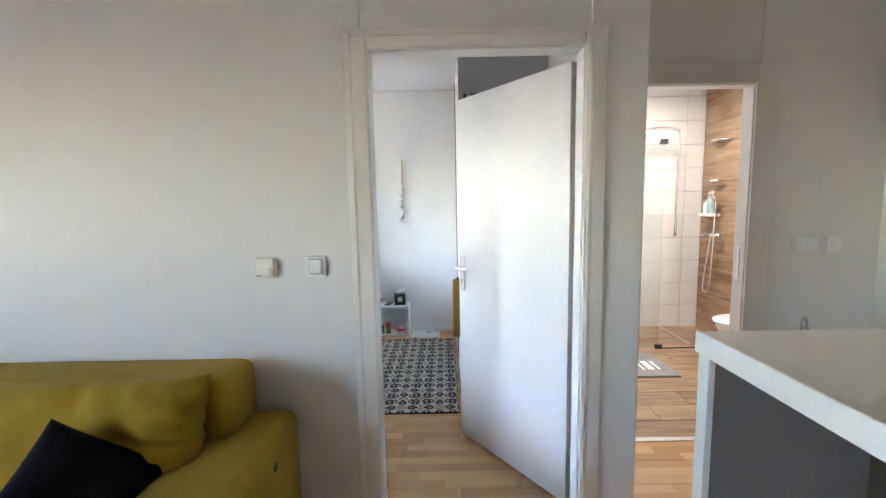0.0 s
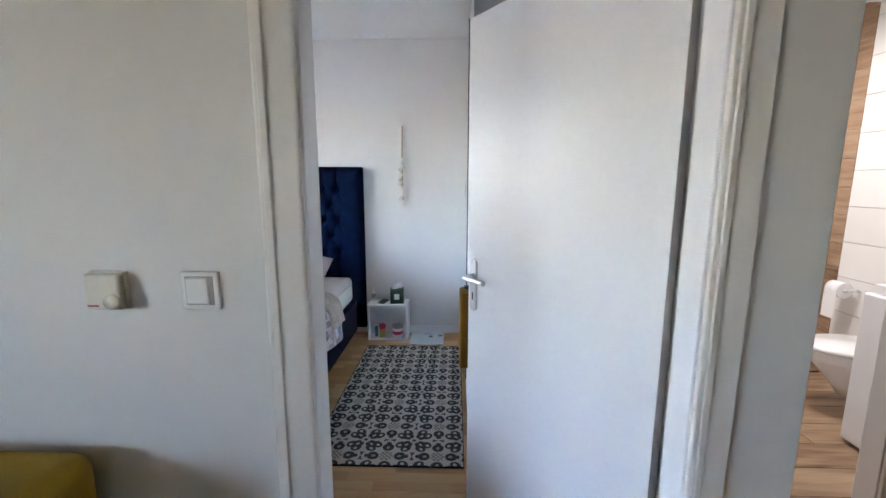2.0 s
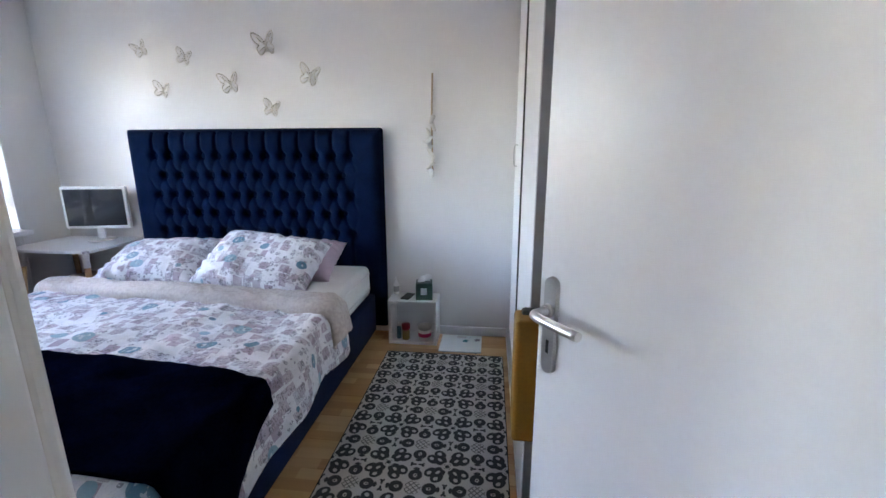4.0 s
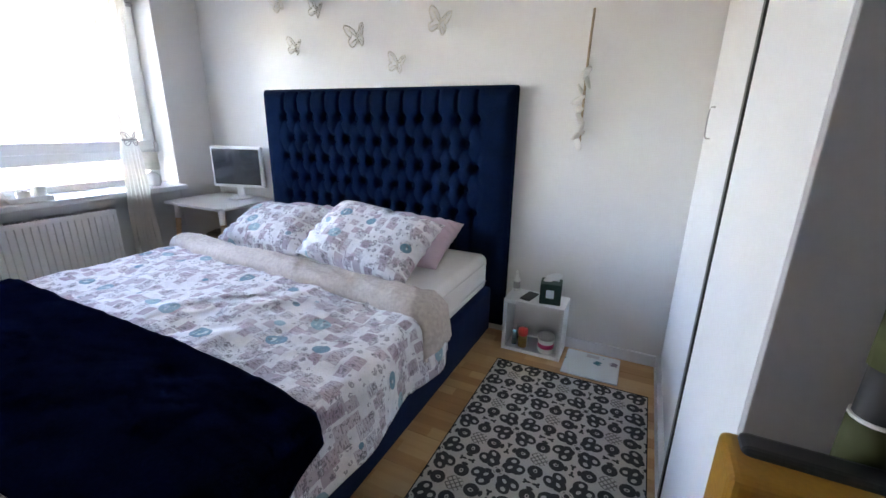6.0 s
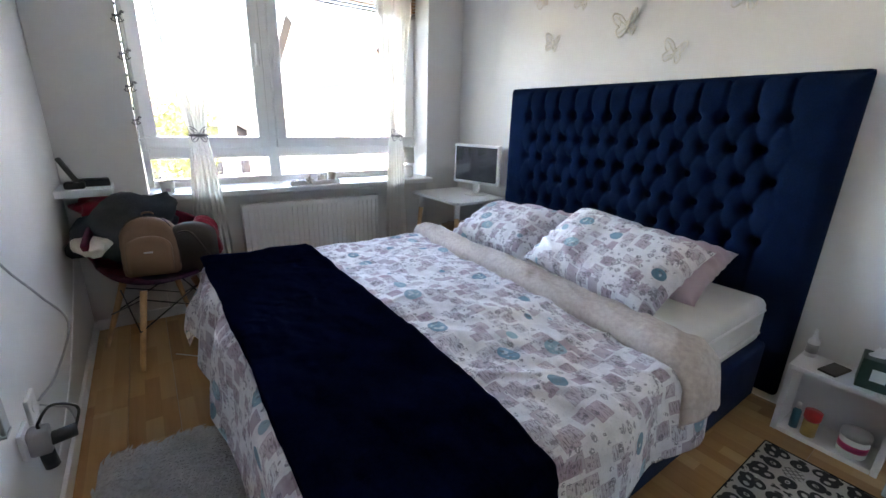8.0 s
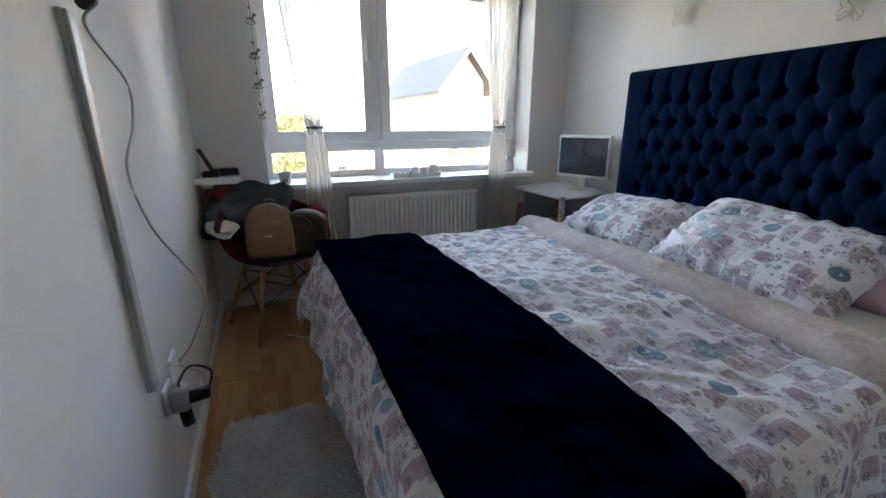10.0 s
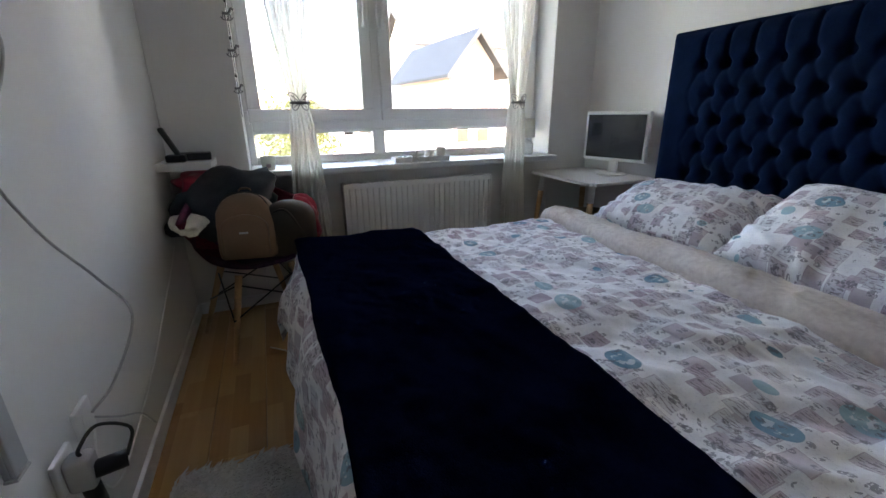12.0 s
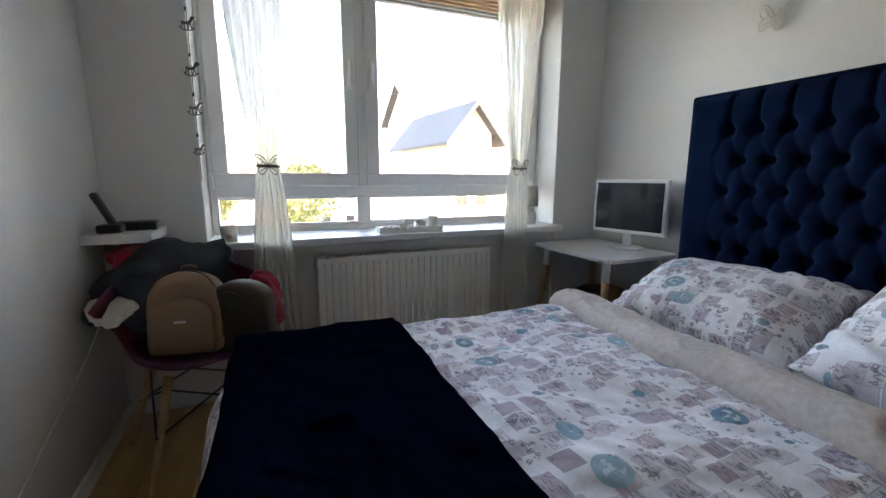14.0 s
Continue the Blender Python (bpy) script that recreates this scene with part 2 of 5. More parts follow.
def rug_print():
    m = Mat("rug_print", rough=0.95)
    x, y, z = m.xyz(m.coord())
    wob = m.noise(m.coord(), 60, 2) * 0.012
    P = 0.2667
    def cell(ox, oy):
        u = m.op("FRACT", x / P + ox, 0) - 0.5 + wob - 0.006
        v = m.op("FRACT", y / P + oy, 0) - 0.5 + wob - 0.006
        return u, v, m.op("SQRT", u * u + v * v, 0), m.op("ARCTAN2", v, u)
    def blob(a, b, ca, ra, rb):
        p, q = (a - ca) / ra, b / rb
        return (p * p + q * q).lt(1.0)
    # flower of four broad heart-shaped petals on the diagonals
    u, v, rr, th = cell(0.5, -0.27)
    p, q = (u + v) * 0.7071, (u - v) * 0.7071
    a, b = m.op("MAXIMUM", p.abs(), q.abs()), m.op("MINIMUM", p.abs(), q.abs())
    petal = m.op("MAXIMUM", blob(a, b - 0.08, 0.29, 0.115, 0.092), blob(a, b, 0.19, 0.13, 0.105))
    petal = petal * (a - b).gt(0.030)
    spots = m.op("MAXIMUM", blob(a, b - 0.085, 0.315, 0.042, 0.034), blob(a, b, 0.20, 0.045, 0.026))
    a2, b2 = m.op("MAXIMUM", u.abs(), v.abs()), m.op("MINIMUM", u.abs(), v.abs())
    bud = m.op("MAXIMUM", blob(a2, b2, 0.44, 0.05, 0.02), blob(a2, b2 - 0.025, 0.40, 0.022, 0.018))
    flower = m.op("MAXIMUM", petal * (1 - spots) * (rr - 0.085).abs().gt(0.014), bud)
    flower = m.op("MAXIMUM", flower, rr.lt(0.04))
    # four hearts round a small trellis
    u, v, rr, th = cell(0.0, 0.23)
    a, b = m.op("MAXIMUM", u.abs(), v.abs()), m.op("MINIMUM", u.abs(), v.abs())
    heart = blob(a, b, 0.265, 0.115, 0.115) * (1 - blob(a, b, 0.255, 0.040, 0.030))
    heart = m.op("MAXIMUM", heart, blob(a, b, 0.26, 0.020, 0.014))
    heart = m.op("MAXIMUM", heart, blob(a, b, 0.40, 0.030, 0.055))
    heart = m.op("MAXIMUM", heart, blob(a, b, 0.385, 0.05, 0.022))
    tre = m.op("MINIMUM", m.op("FRACT", (u + v) * 11, 0), m.op("FRACT", (u - v) * 11, 0)).lt(0.28) * rr.lt(0.135)
    f = m.op("MAXIMUM", m.op("MAXIMUM", flower, heart), tre * 0.75)
    pile = m.noise(m.coord(), 500, 2)
    lightc = m.ramp(pile, (0.3, (0.43, 0.405, 0.37)), (0.7, (0.58, 0.55, 0.51)))
    darkc = m.ramp(pile, (0.3, (0.018, 0.018, 0.020)), (0.7, (0.05, 0.05, 0.052)))
    m.put("Base Color", m.mix(f, lightc, darkc))
    m.bump(pile, 0.4, 0.002)
    return m.mat


def bed_print():
    m = Mat("printed_cotton", rough=0.9)
    uv = m.coord("UV")
    x, y, z = m.xyz(uv)
    c = m.ramp(m.noise(uv, 25, 3), (0.35, (0.70, 0.685, 0.70)), (0.65, (0.80, 0.785, 0.80)))
    ink, fine = m.noise(uv, 70, 4), m.noise(uv, 170, 3)
    # two layers of printed stamps with engraved lines
    for scale, shift, dens, keep in ((14.5, 0.0, 0.38, 0.10), (19.0, 3.7, 0.40, 0.38)):
        at = m.vec(x + shift, y + shift * 0.6)
        col = m.node("TexVoronoi", "Color", {"distance": "CHEBYCHEV"}, Vector=at, Scale=scale, Randomness=0.7)
        d = m.node("TexVoronoi", "Distance", {"distance": "CHEBYCHEV"}, Vector=at, Scale=scale, Randomness=0.7)
        cr, cg, cb = m.xyz(col)
        stamp = d.lt(dens) * cr.gt(keep)
        tint = m.ramp(cg, (0.0, (0.33, 0.21, 0.27)), (0.3, (0.60, 0.56, 0.59)), (0.55, (0.44, 0.31, 0.365)), (0.8, (0.57, 0.56, 0.60)))
        c = m.mix(stamp * (ink * 0.7 + 0.40), c, tint)
        c = m.mix(stamp * d.gt(dens - 0.035) * 0.5, c, (0.34, 0.27, 0.32))
        lines = m.noise(m.vec(x * 55 + cb * 40, y * 210), 1.0, 2).gt(0.55)
        c = m.mix(stamp * lines * d.lt(dens - 0.06) * 0.7, c, (0.17, 0.13, 0.16))
    # teal cameos
    cd = m.node("TexVoronoi", "Distance", {}, Vector=m.vec(x * 0.82, y), Scale=8.8, Randomness=0.75)
    cc = m.node("TexVoronoi", "Color", {}, Vector=m.vec(x * 0.82, y), Scale=8.8, Randomness=0.75)
    dr, dg, db = m.xyz(cc)
    oval = cd.lt(0.30) * dr.gt(0.04)
    c = m.mix(oval * 0.92, c, m.ramp(dg, (0.3, (0.07, 0.21, 0.30)), (0.7, (0.25, 0.41, 0.48))))
    c = m.mix(oval * m.noise(uv, 48, 3).gt(0.54) * cd.lt(0.2) * 0.85, c, (0.58, 0.64, 0.67))
    # grey blossoms and sprigs
    for scale, shift, size, thin in ((27.0, 1.3, 0.34, 0.52), (43.0, 5.1, 0.30, 0.49)):
        at = m.vec(x + shift, y - shift)
        ld = m.node("TexVoronoi", "Distance", {}, Vector=at, Scale=scale, Randomness=1.0)
        c = m.mix(ld.lt(size) * m.noise(at, 8, 2).gt(thin) * m.noise(at, 150, 2).gt(0.46) * 0.7, c, (0.12, 0.11, 0.14))
    c = m.mix(fine.gt(0.60) * 0.22, c, (0.36, 0.33, 0.38))
    m.put("Base Color", c)
    m.put("Sheen Weight", 0.1)
    m.bump(m.noise(uv, 900, 1) * 0.3 + m.noise(uv, 18, 4), 0.3, 0.005)
    return m.mat


def beige_print():
    m = Mat("beige_printed_cotton", rough=0.9)
    v = m.coord()
    n = m.noise(v, 60, 3) * 0.6 + m.noise(v, 9, 3) * 0.4
    m.put("Base Color", m.ramp(n, (0.38, (0.47, 0.40, 0.36)), (0.62, (0.60, 0.525, 0.48))))
    m.bump(m.noise(v, 40, 4), 0.4, 0.004)
    return m.mat


def sheer():
    m = Mat("sheer_voile", (0.80, 0.79, 0.76), 0.9)
    x, y, z = m.xyz(m.coord())
    t = m.t
    tr, tl, mx, mx2 = (t.nodes.new("ShaderNode" + k) for k in ("BsdfTransparent", "BsdfTranslucent", "MixShader", "MixShader"))
    tl.inputs[0].default_value = (0.62, 0.60, 0.55, 1)
    out = t.nodes["Material Output"]
    mx2.inputs[0].default_value = 0.42
    t.links.new(m.b.outputs[0], mx2.inputs[1]), t.links.new(tl.outputs[0], mx2.inputs[2])
    thread = m.noise(m.vec(x * 30, y * 30, z * 2), 1.0, 3) * 0.06 + 0.94
    t.links.new(thread.s, mx.inputs[0])
    t.links.new(tr.outputs[0], mx.inputs[1]), t.links.new(mx2.outputs[0], mx.inputs[2])
    t.links.new(mx.outputs[0], out.inputs[0])
    return m.mat


def clear_glass(name, tint=(1, 1, 1)):
    m = Mat(name, tint, 0.02)
    t = m.t
    tr, gl, mx, fr = (t.nodes.new("ShaderNode" + k) for k in ("BsdfTransparent", "BsdfGlossy", "MixShader", "Fresnel"))
    tr.inputs[0].default_value = (*tint, 1)
    gl.inputs["Roughness"].default_value = 0.02
    t.links.new(fr.outputs[0], mx.inputs[0])
    t.links.new(tr.outputs[0], mx.inputs[1]), t.links.new(gl.outputs[0], mx.inputs[2])
    t.links.new(mx.outputs[0], t.nodes["Material Output"].inputs[0])
    return m.mat


def screen_glass(name, color, rough):
    m = Mat(name, color, rough)
    m.put("Roughness", m.noise(m.coord(), 12, 3) * 0.05 + rough)
    m.put("Coat Weight", 0.5)
    return m.mat


def scale_print():
    m = Mat("scale_print", rough=0.1)
    v = m.coord()
    d = m.node("TexVoronoi", "Distance", {}, Vector=v, Scale=14.0)
    col = m.node("TexVoronoi", "Color", {}, Vector=v, Scale=14.0)
    r, g, b = m.xyz(col)
    f = d.lt(0.34) * r.gt(0.45) * m.noise(v, 45, 3).gt(0.45)
    m.put("Base Color", m.mix(f, (0.66, 0.72, 0.72), m.ramp(g, (0.3, (0.05, 0.20, 0.24)), (0.6, (0.16, 0.38, 0.40)), (0.8, (0.36, 0.10, 0.16)))))
    return m.mat


def white_tile():
    m = Mat("white_wall_tile", (0.80, 0.79, 0.76), 0.14)
    r = m.node("ObjectInfo", "Random")
    m.put("Base Color", m.ramp(m.noise(m.coord(), 5, 3) * 0.6 + r * 0.4, (0.3, (0.76, 0.75, 0.72)), (0.7, (0.82, 0.81, 0.78))))
    m.bump(m.noise(m.coord(), 9, 2), 0.05, 0.002)
    return m.mat


def patchwork():
    m = Mat("patchwork_cloth", rough=0.9)
    v = m.coord()
    r, g, b = m.xyz(m.node("TexVoronoi", "Color", {"distance": "CHEBYCHEV"}, Vector=v, Scale=7.0, Randomness=0.6))
    c = m.ramp(r, (0.0, (0.05, 0.012, 0.06)), (0.3, (0.20, 0.012, 0.03)), (0.55, (0.018, 0.02, 0.06)), (0.8, (0.09, 0.02, 0.08)))
    m.put("Base Color", m.mix(m.noise(v, 90, 3).gt(0.56) * 0.4, c, (0.012, 0.01, 0.016)))
    m.bump(m.noise(v, 300, 2), 0.3, 0.002)
    return m.mat


def mat_pile():
    return cloth("grey_bath_mat", (0.26, 0.26, 0.27), 250, 0.25, 0.95, 0.2, 0.6)


FLOORWOOD, WOODTILE, WOODFLOORTILE = floor_wood(), wood_tile("wood_look_wall_tile", 1.05, "y"), wood_tile("wood_look_floor_tile")
RUGPRINT, BEDPRINT, BEIGE, SHEER = rug_print(), bed_print(), beige_print(), sheer()
GLASS, SHOWERGLASS = clear_glass("window_glass"), clear_glass("shower_glass", (0.93, 0.96, 0.95))
SCREEN, TVSCREEN = screen_glass("monitor_screen", (0.006, 0.008, 0.012), 0.22), screen_glass("tv_screen", (0.01, 0.01, 0.012), 0.07)
SCALE, WTILE, BATHMAT, PURPLE = scale_print(), white_tile(), mat_pile(), patchwork()

# ---- structure ----
# plan: bedroom x -3.48..0.70, y 1.87..4.66; living room and hall south of y 1.78; bathroom x 0.80..2.78, y 2.53..4.62
XW, YS, YN, XE, H = -3.48, 1.865, 4.66, 0.70, 2.62


def wall(name, label, *blocks):
    bm = bmesh.new()
    for b in blocks:
        box(*b, bevel=0.004, seg=1, bm=bm)
    return tagged(obj(name, bm, WALL), label, "wall", kind="structure")


wall("wall_door", "white painted wall with a doorway to the bedroom",
     (-3.8, 1.78, 0, -0.33, YS, H), (-0.33, 1.78, 2.05, 0.57, YS, H), (0.57, 1.78, 0, 0.795, YS, H))
wall("wall_headboard", "white painted bedroom wall behind the headboard", (-3.8, YN, 0, 0.795, YN + 0.15, H))
wall("wall_window", "white painted bedroom wall round the window",
     (-3.8, YS, 0, XW, 2.26, H), (-3.8, 2.26, 0, XW, 4.30, 0.80), (-3.8, 2.26, 2.36, XW, 4.30, H), (-3.8, 4.30, 0, XW, YN, H))
wall("wall_partition", "white painted wall between hall and bedroom", (XE, YS, 0, 0.795, YN, H))
wall("wall_bathroom", "white painted hall wall with the bathroom doorway",
     (0.795, 2.407, 0, 0.86, 2.49, H), (0.86, 2.407, 2.06, 1.70, 2.49, H), (1.70, 2.407, 0, 2.95, 2.49, H))
wall("wall_hall_end", "white painted hall end wall", (2.42, -3.2, 0, 2.54, 2.407, H))
wall("wall_living_side", "white painted living room wall with a window",
     (-3.72, -3.3, 0, -3.6, -1.35, H), (-3.72, -1.35, 0, -3.6, -0.45, 1.30), (-3.72, -1.35, 2.10, -3.6, -0.45, H), (-3.72, -0.45, 0, -3.6, 1.78, H))
wall("wall_living_back", "plain white painted living room wall", (-3.6, -3.3, 0, 2.54, -3.2, H))
wall("wall_bathroom_back", "bathroom back wall behind its tiles", (0.795, 4.63, 0, 2.95, 4.75, H))
wall("wall_bathroom_side", "bathroom side wall behind its tiles", (2.80, 2.492, 0, 2.95, 4.63, H))
tagged(obj("ceiling", box(-3.8, -3.3, H, 2.95, 4.81, H + 0.12, 0), CEIL), "plain white painted ceiling", "ceiling", kind="structure")


def baseboard(name, x0, y0, x1, y1):
    return tagged(obj(name, box(x0, y0, 0.0, x1, y1, 0.07, 0.004), LACQUER), "white baseboard along the wall", "baseboard", kind="structure")


baseboard("baseboard", -3.464, YS, -0.42, YS + 0.016)
baseboard("baseboard", -0.80, YN - 0.016, 0.10, YN)
baseboard("baseboard", -3.464, YN - 0.016, -2.80, YN)
baseboard("baseboard", XW, YS + 0.016, XW + 0.016, YN - 0.016)
baseboard("baseboard", 0.64, 1.764, 0.795, 1.78)

# door lining and casings of the bedroom door
bm = box(-0.33, 1.778, 0, -0.30, YS + 0.002, 2.05, 0.003)
box(0.54, 1.778, 0, 0.57, YS + 0.002, 2.05, 0.003, bm=bm)
box(-0.30, 1.778, 2.02, 0.54, YS + 0.002, 2.05, 0.003, bm=bm)
frame_1 = tagged(obj("door_frame", bm, LACQUER), "white lacquered door frame", "door frame", kind="structure")
for side, y0, y1 in (("living", 1.762, 1.778), ("bedroom", YS + 0.002, YS + 0.018)):
    for a, b, c, d in ((-0.395, 0, -0.305, 2.10), (0.545, 0, 0.632, 2.10), (-0.305, 2.025, 0.545, 2.10)):
        part("casing", box(a, y0, b, c, y1, d, 0.006, 3), CASING, frame_1, "cream-white moulded door casing")
        if side == "living":
            if d - b > 1:
                part("bead", box(a + 0.012, y0 - 0.006, b, a + 0.030, y0 + 0.001, d - 0.012, 0.004, 3), CASING, frame_1)
            else:
                part("bead", box(a - 0.06, y0 - 0.006, d - 0.030, c + 0.06, y0 + 0.001, d - 0.012, 0.004, 3), CASING, frame_1)

# bathroom door frame
bm = box(0.86, 2.405, 0, 0.89, 2.492, 2.06, 0.003)
box(1.67, 2.405, 0, 1.70, 2.492, 2.06, 0.003, bm=bm)
box(0.89, 2.405, 2.03, 1.67, 2.492, 2.06, 0.003, bm=bm)
frame_2 = tagged(obj("door_frame", bm, LACQUER), "white lacquered bathroom door frame without its door in view", "door frame", kind="structure")
for a, b, c, d in ((1.675, 0, 1.79, 2.14), (0.797, 2.035, 1.675, 2.14)):
    part("casing", box(a, 2.389, b, c, 2.405, d, 0.006, 3), CASING, frame_2, "cream-white moulded door casing")
part("strike_plate", box(1.666, 2.44, 0.96, 1.6705, 2.465, 1.14, 0.001), STEEL, frame_2, "steel strike plate")
part("threshold", box(0.89, 2.40, 0.0, 1.67, 2.44, 0.006, 0.002), STEEL, frame_2, "steel threshold strip")

# ---- window ----
XF = -3.70
window = tagged(obj("window_1", box(XF - 0.06, 2.262, 0.802, XF, 2.30, 2.358, 0.004), PVC), "white plastic window with two sashes over two low panes", "window", kind="structure")
for a in ((4.258, 0.802, 4.298, 2.358), (2.30, 0.802, 4.258, 0.862), (2.30, 1.03, 4.258, 1.095), (2.30, 2.30, 4.258, 2.358), (3.035, 0.862, 3.115, 1.03), (3.035, 1.095, 3.115, 2.30)):
    part("window_frame", box(XF - 0.06, a[0], a[1], XF, a[2], a[3], 0.004), PVC, window)


def sash(y0, y1, z0, z1, w):
    s = part("sash", box(XF - 0.045, y0, z0, XF + 0.018, y1, z0 + w, 0.006), PVC, window)
    for a in ((y0, z1 - w, y1, z1), (y0, z0 + w, y0 + w, z1 - w), (y1 - w, z0 + w, y1, z1 - w)):
        part("rail", box(XF - 0.045, a[0], a[1], XF + 0.018, a[2], a[3], 0.006), PVC, s)
    g = part("pane", box(XF - 0.022, y0 + w - 0.01, z0 + w - 0.01, XF - 0.016, y1 - w + 0.01, z1 - w + 0.01, 0), GLASS, s)
    g.visible_shadow = False
    return s


s1 = sash(2.285, 3.05, 1.085, 2.315, 0.075)
s2 = sash(3.10, 4.275, 1.085, 2.315, 0.075)
for s, y in ((s1, 3.012), (s2, 3.138)):
    part("handle", merge(box(XF + 0.018, y - 0.015, 1.63, XF + 0.03, y + 0.015, 1.70, 0.004), box(XF + 0.03, y - 0.010, 1.64, XF + 0.052, y + 0.010, 1.78, 0.006)), PVC, s, "white window handle")
for y0, y1 in ((2.30, 3.035), (3.115, 4.258)):
    g = part("low_pane", box(XF - 0.034, y0, 0.862, XF - 0.028, y1, 1.03, 0), GLASS, window)
    g.visible_shadow = False
    for a in ((y0, 0.862, y1, 0.878), (y0, 1.014, y1, 1.03)):
        part("glazing_bead", box(XF - 0.026, a[0], a[1], XF - 0.004, a[2], a[3], 0.002), PVC, window)
for y, z in ((2.275, 1.10), (4.285, 1.10)):
    part("hinge", box(XF, y - 0.012, z - 0.03, XF + 0.03, y + 0.012, z + 0.05, 0.004), PVC, window, "white hinge cover")
tagged(obj("window_sill", box(XF, 2.262, 0.795, -3.36, 4.295, 0.832, 0.008, 3), LACQUER), "white window sill board", "window sill", kind="structure")

blind = thing("roller_blind", (XF + 0.05, 0, 0), "wooden slatted blind rolled up under the window head", "blind")
for y0, y1 in ((2.30, 3.06), (3.10, 4.27)):
    for k in range(10):
        part("slat", box(-0.02, y0, 2.10 + k * 0.022, 0.02, y1, 2.112 + k * 0.022, 0.003), BEECH if k > 1 else GREYPL, blind)

# ---- living room things ----
sofa = thing("sofa", (0, 0, 0), "mustard yellow fabric sofa against the wall", "sofa")
part("backrest", box(-2.75, 1.50, 0.30, -0.80, 1.755, 0.817, 0.05, 5), MUSTARD, sofa, smooth=True)
part("armrest", box(-0.95, 0.76, 0.10, -0.628, 1.735, 0.605, 0.055, 5), MUSTARD, sofa, smooth=True)
part("armrest", box(-2.95, 0.76, 0.10, -2.64, 1.735, 0.62, 0.055, 5), MUSTARD, sofa, smooth=True)
part("seat", box(-2.64, 0.72, 0.12, -0.955, 1.50, 0.43, 0.06, 5), MUSTARD, sofa, smooth=True)
for x in (-2.85, -0.75):
    for y in (0.85, 1.62):
        part("leg", tube([(x, y, 0.11), (x, y, 0.0)], 0.022, 12, taper=0.014), BLACK, sofa)
part("side_button", box(-0.629, 1.45, 0.50, -0.622, 1.475, 0.525, 0.002), BLACK, sofa, "small black fabric tag")


def pillow_mesh(w, h, t, seed=0.0, wrinkle=0.012, n=44):
    """A stuffed pillow lying flat, with slack corners and creases."""
    b = bmesh.new()
    layer = b.loops.layers.uv.new("UVMap")

    def at(u, v, side):
        pinch = 1 - 0.055 * (1 - v * v) * abs(u) ** 6
        pinch2 = 1 - 0.055 * (1 - u * u) * abs(v) ** 6
        x, y = u * w / 2 * pinch, v * h / 2 * pinch2
        edge = max(0.0, (1 - u ** 4) * (1 - v ** 4)) ** 0.55
        rim = max(abs(u), abs(v)) ** 3
        z = side * t / 2 * edge + wrinkle * fbm(x * 5 + seed, y * 5, seed * 3 + side, 4) * (0.25 + 0.75 * edge)
        z += wrinkle * 1.1 * rim * math.sin(14 * (u * abs(v) + v * abs(u)) + seed) * edge
        return (x, y, z if edge > 0 else wrinkle * fbm(x * 5 + seed, y * 5, seed, 2) * 0.3)

    for side in (1, -1):
        rows = [[b.verts.new(at(-1 + 2 * i / n, -1 + 2 * j / n, side)) for i in range(n + 1)] for j in range(n + 1)]
        for j in range(n):
            for i in range(n):
                q = [rows[j][i], rows[j][i + 1], rows[j + 1][i + 1], rows[j + 1][i]]
                uvs = [(i, j), (i + 1, j), (i + 1, j + 1), (i, j + 1)]
                if side < 0:
                    q, uvs = q[::-1], uvs[::-1]
                f = b.faces.new(q)
                f.smooth = True
                for lp, (a, c) in zip(f.loops, uvs):
                    lp[layer].uv = (a / n * w + seed, c / n * h + seed * 0.7)
    bmesh.ops.remove_doubles(b, verts=b.verts[:], dist=0.0004)
    return b


single("back_cushion", pillow_mesh(0.92, 0.50, 0.24, 1.3, 0.032), MUSTARD, pose(-1.29, 1.40, 0.615, 76, 0, 2), "creased mustard sofa cushion leaning on the backrest", "cushion", "sofa cushions")
single("back_cushion", pillow_mesh(0.92, 0.50, 0.24, 4.1, 0.032), MUSTARD, pose(-2.25, 1.40, 0.62, 76, 0, -2), "creased mustard sofa cushion leaning on the backrest", "cushion", "sofa cushions")
single("throw_pillow", pillow_mesh(0.42, 0.42, 0.15, 2.2), BLACKCLOTH, pose(-1.08, 1.18, 0.55, 62, 38, 30), "black quilted throw pillow on the sofa", "pillow")


def switch(name, x, z, y, label, wide=0.083, turned=1):
    s = thing(name, (x, y, z), label, "switch")
    part("plate", box(-wide / 2, -0.012, -0.043, wide / 2, 0, 0.043, 0.004, 3), PVC if name != "thermostat" else OLDPVC, s)
    return s


sw = switch("light_switch", -0.543, 1.18, 1.78, "white rocker light switch on the wall")
part("rocker", box(-0.028, -0.018, -0.028, 0.022, -0.011, 0.030, 0.003), PVC, sw)
part("shadow_gap", box(-0.031, -0.0135, -0.031, 0.031, -0.011, 0.033, 0.001), GREYPL, sw)
th = switch("thermostat", -0.748, 1.18, 1.78, "cream room thermostat with a round dial")
part("case", box(-0.038, -0.030, -0.040, 0.038, -0.011, 0.040, 0.005, 3), OLDPVC, th)
d = lathe([(0.0, 0.0), (0.017, 0.0), (0.016, 0.010), (0.0, 0.011)])
d.transform(pose(0.022, -0.028, -0.020, 90))
part("dial", d, OLDPVC, th)
part("mark", box(-0.034, -0.0312, -0.032, -0.010, -0.030, -0.029, 0), RED, th, "small red print bar")
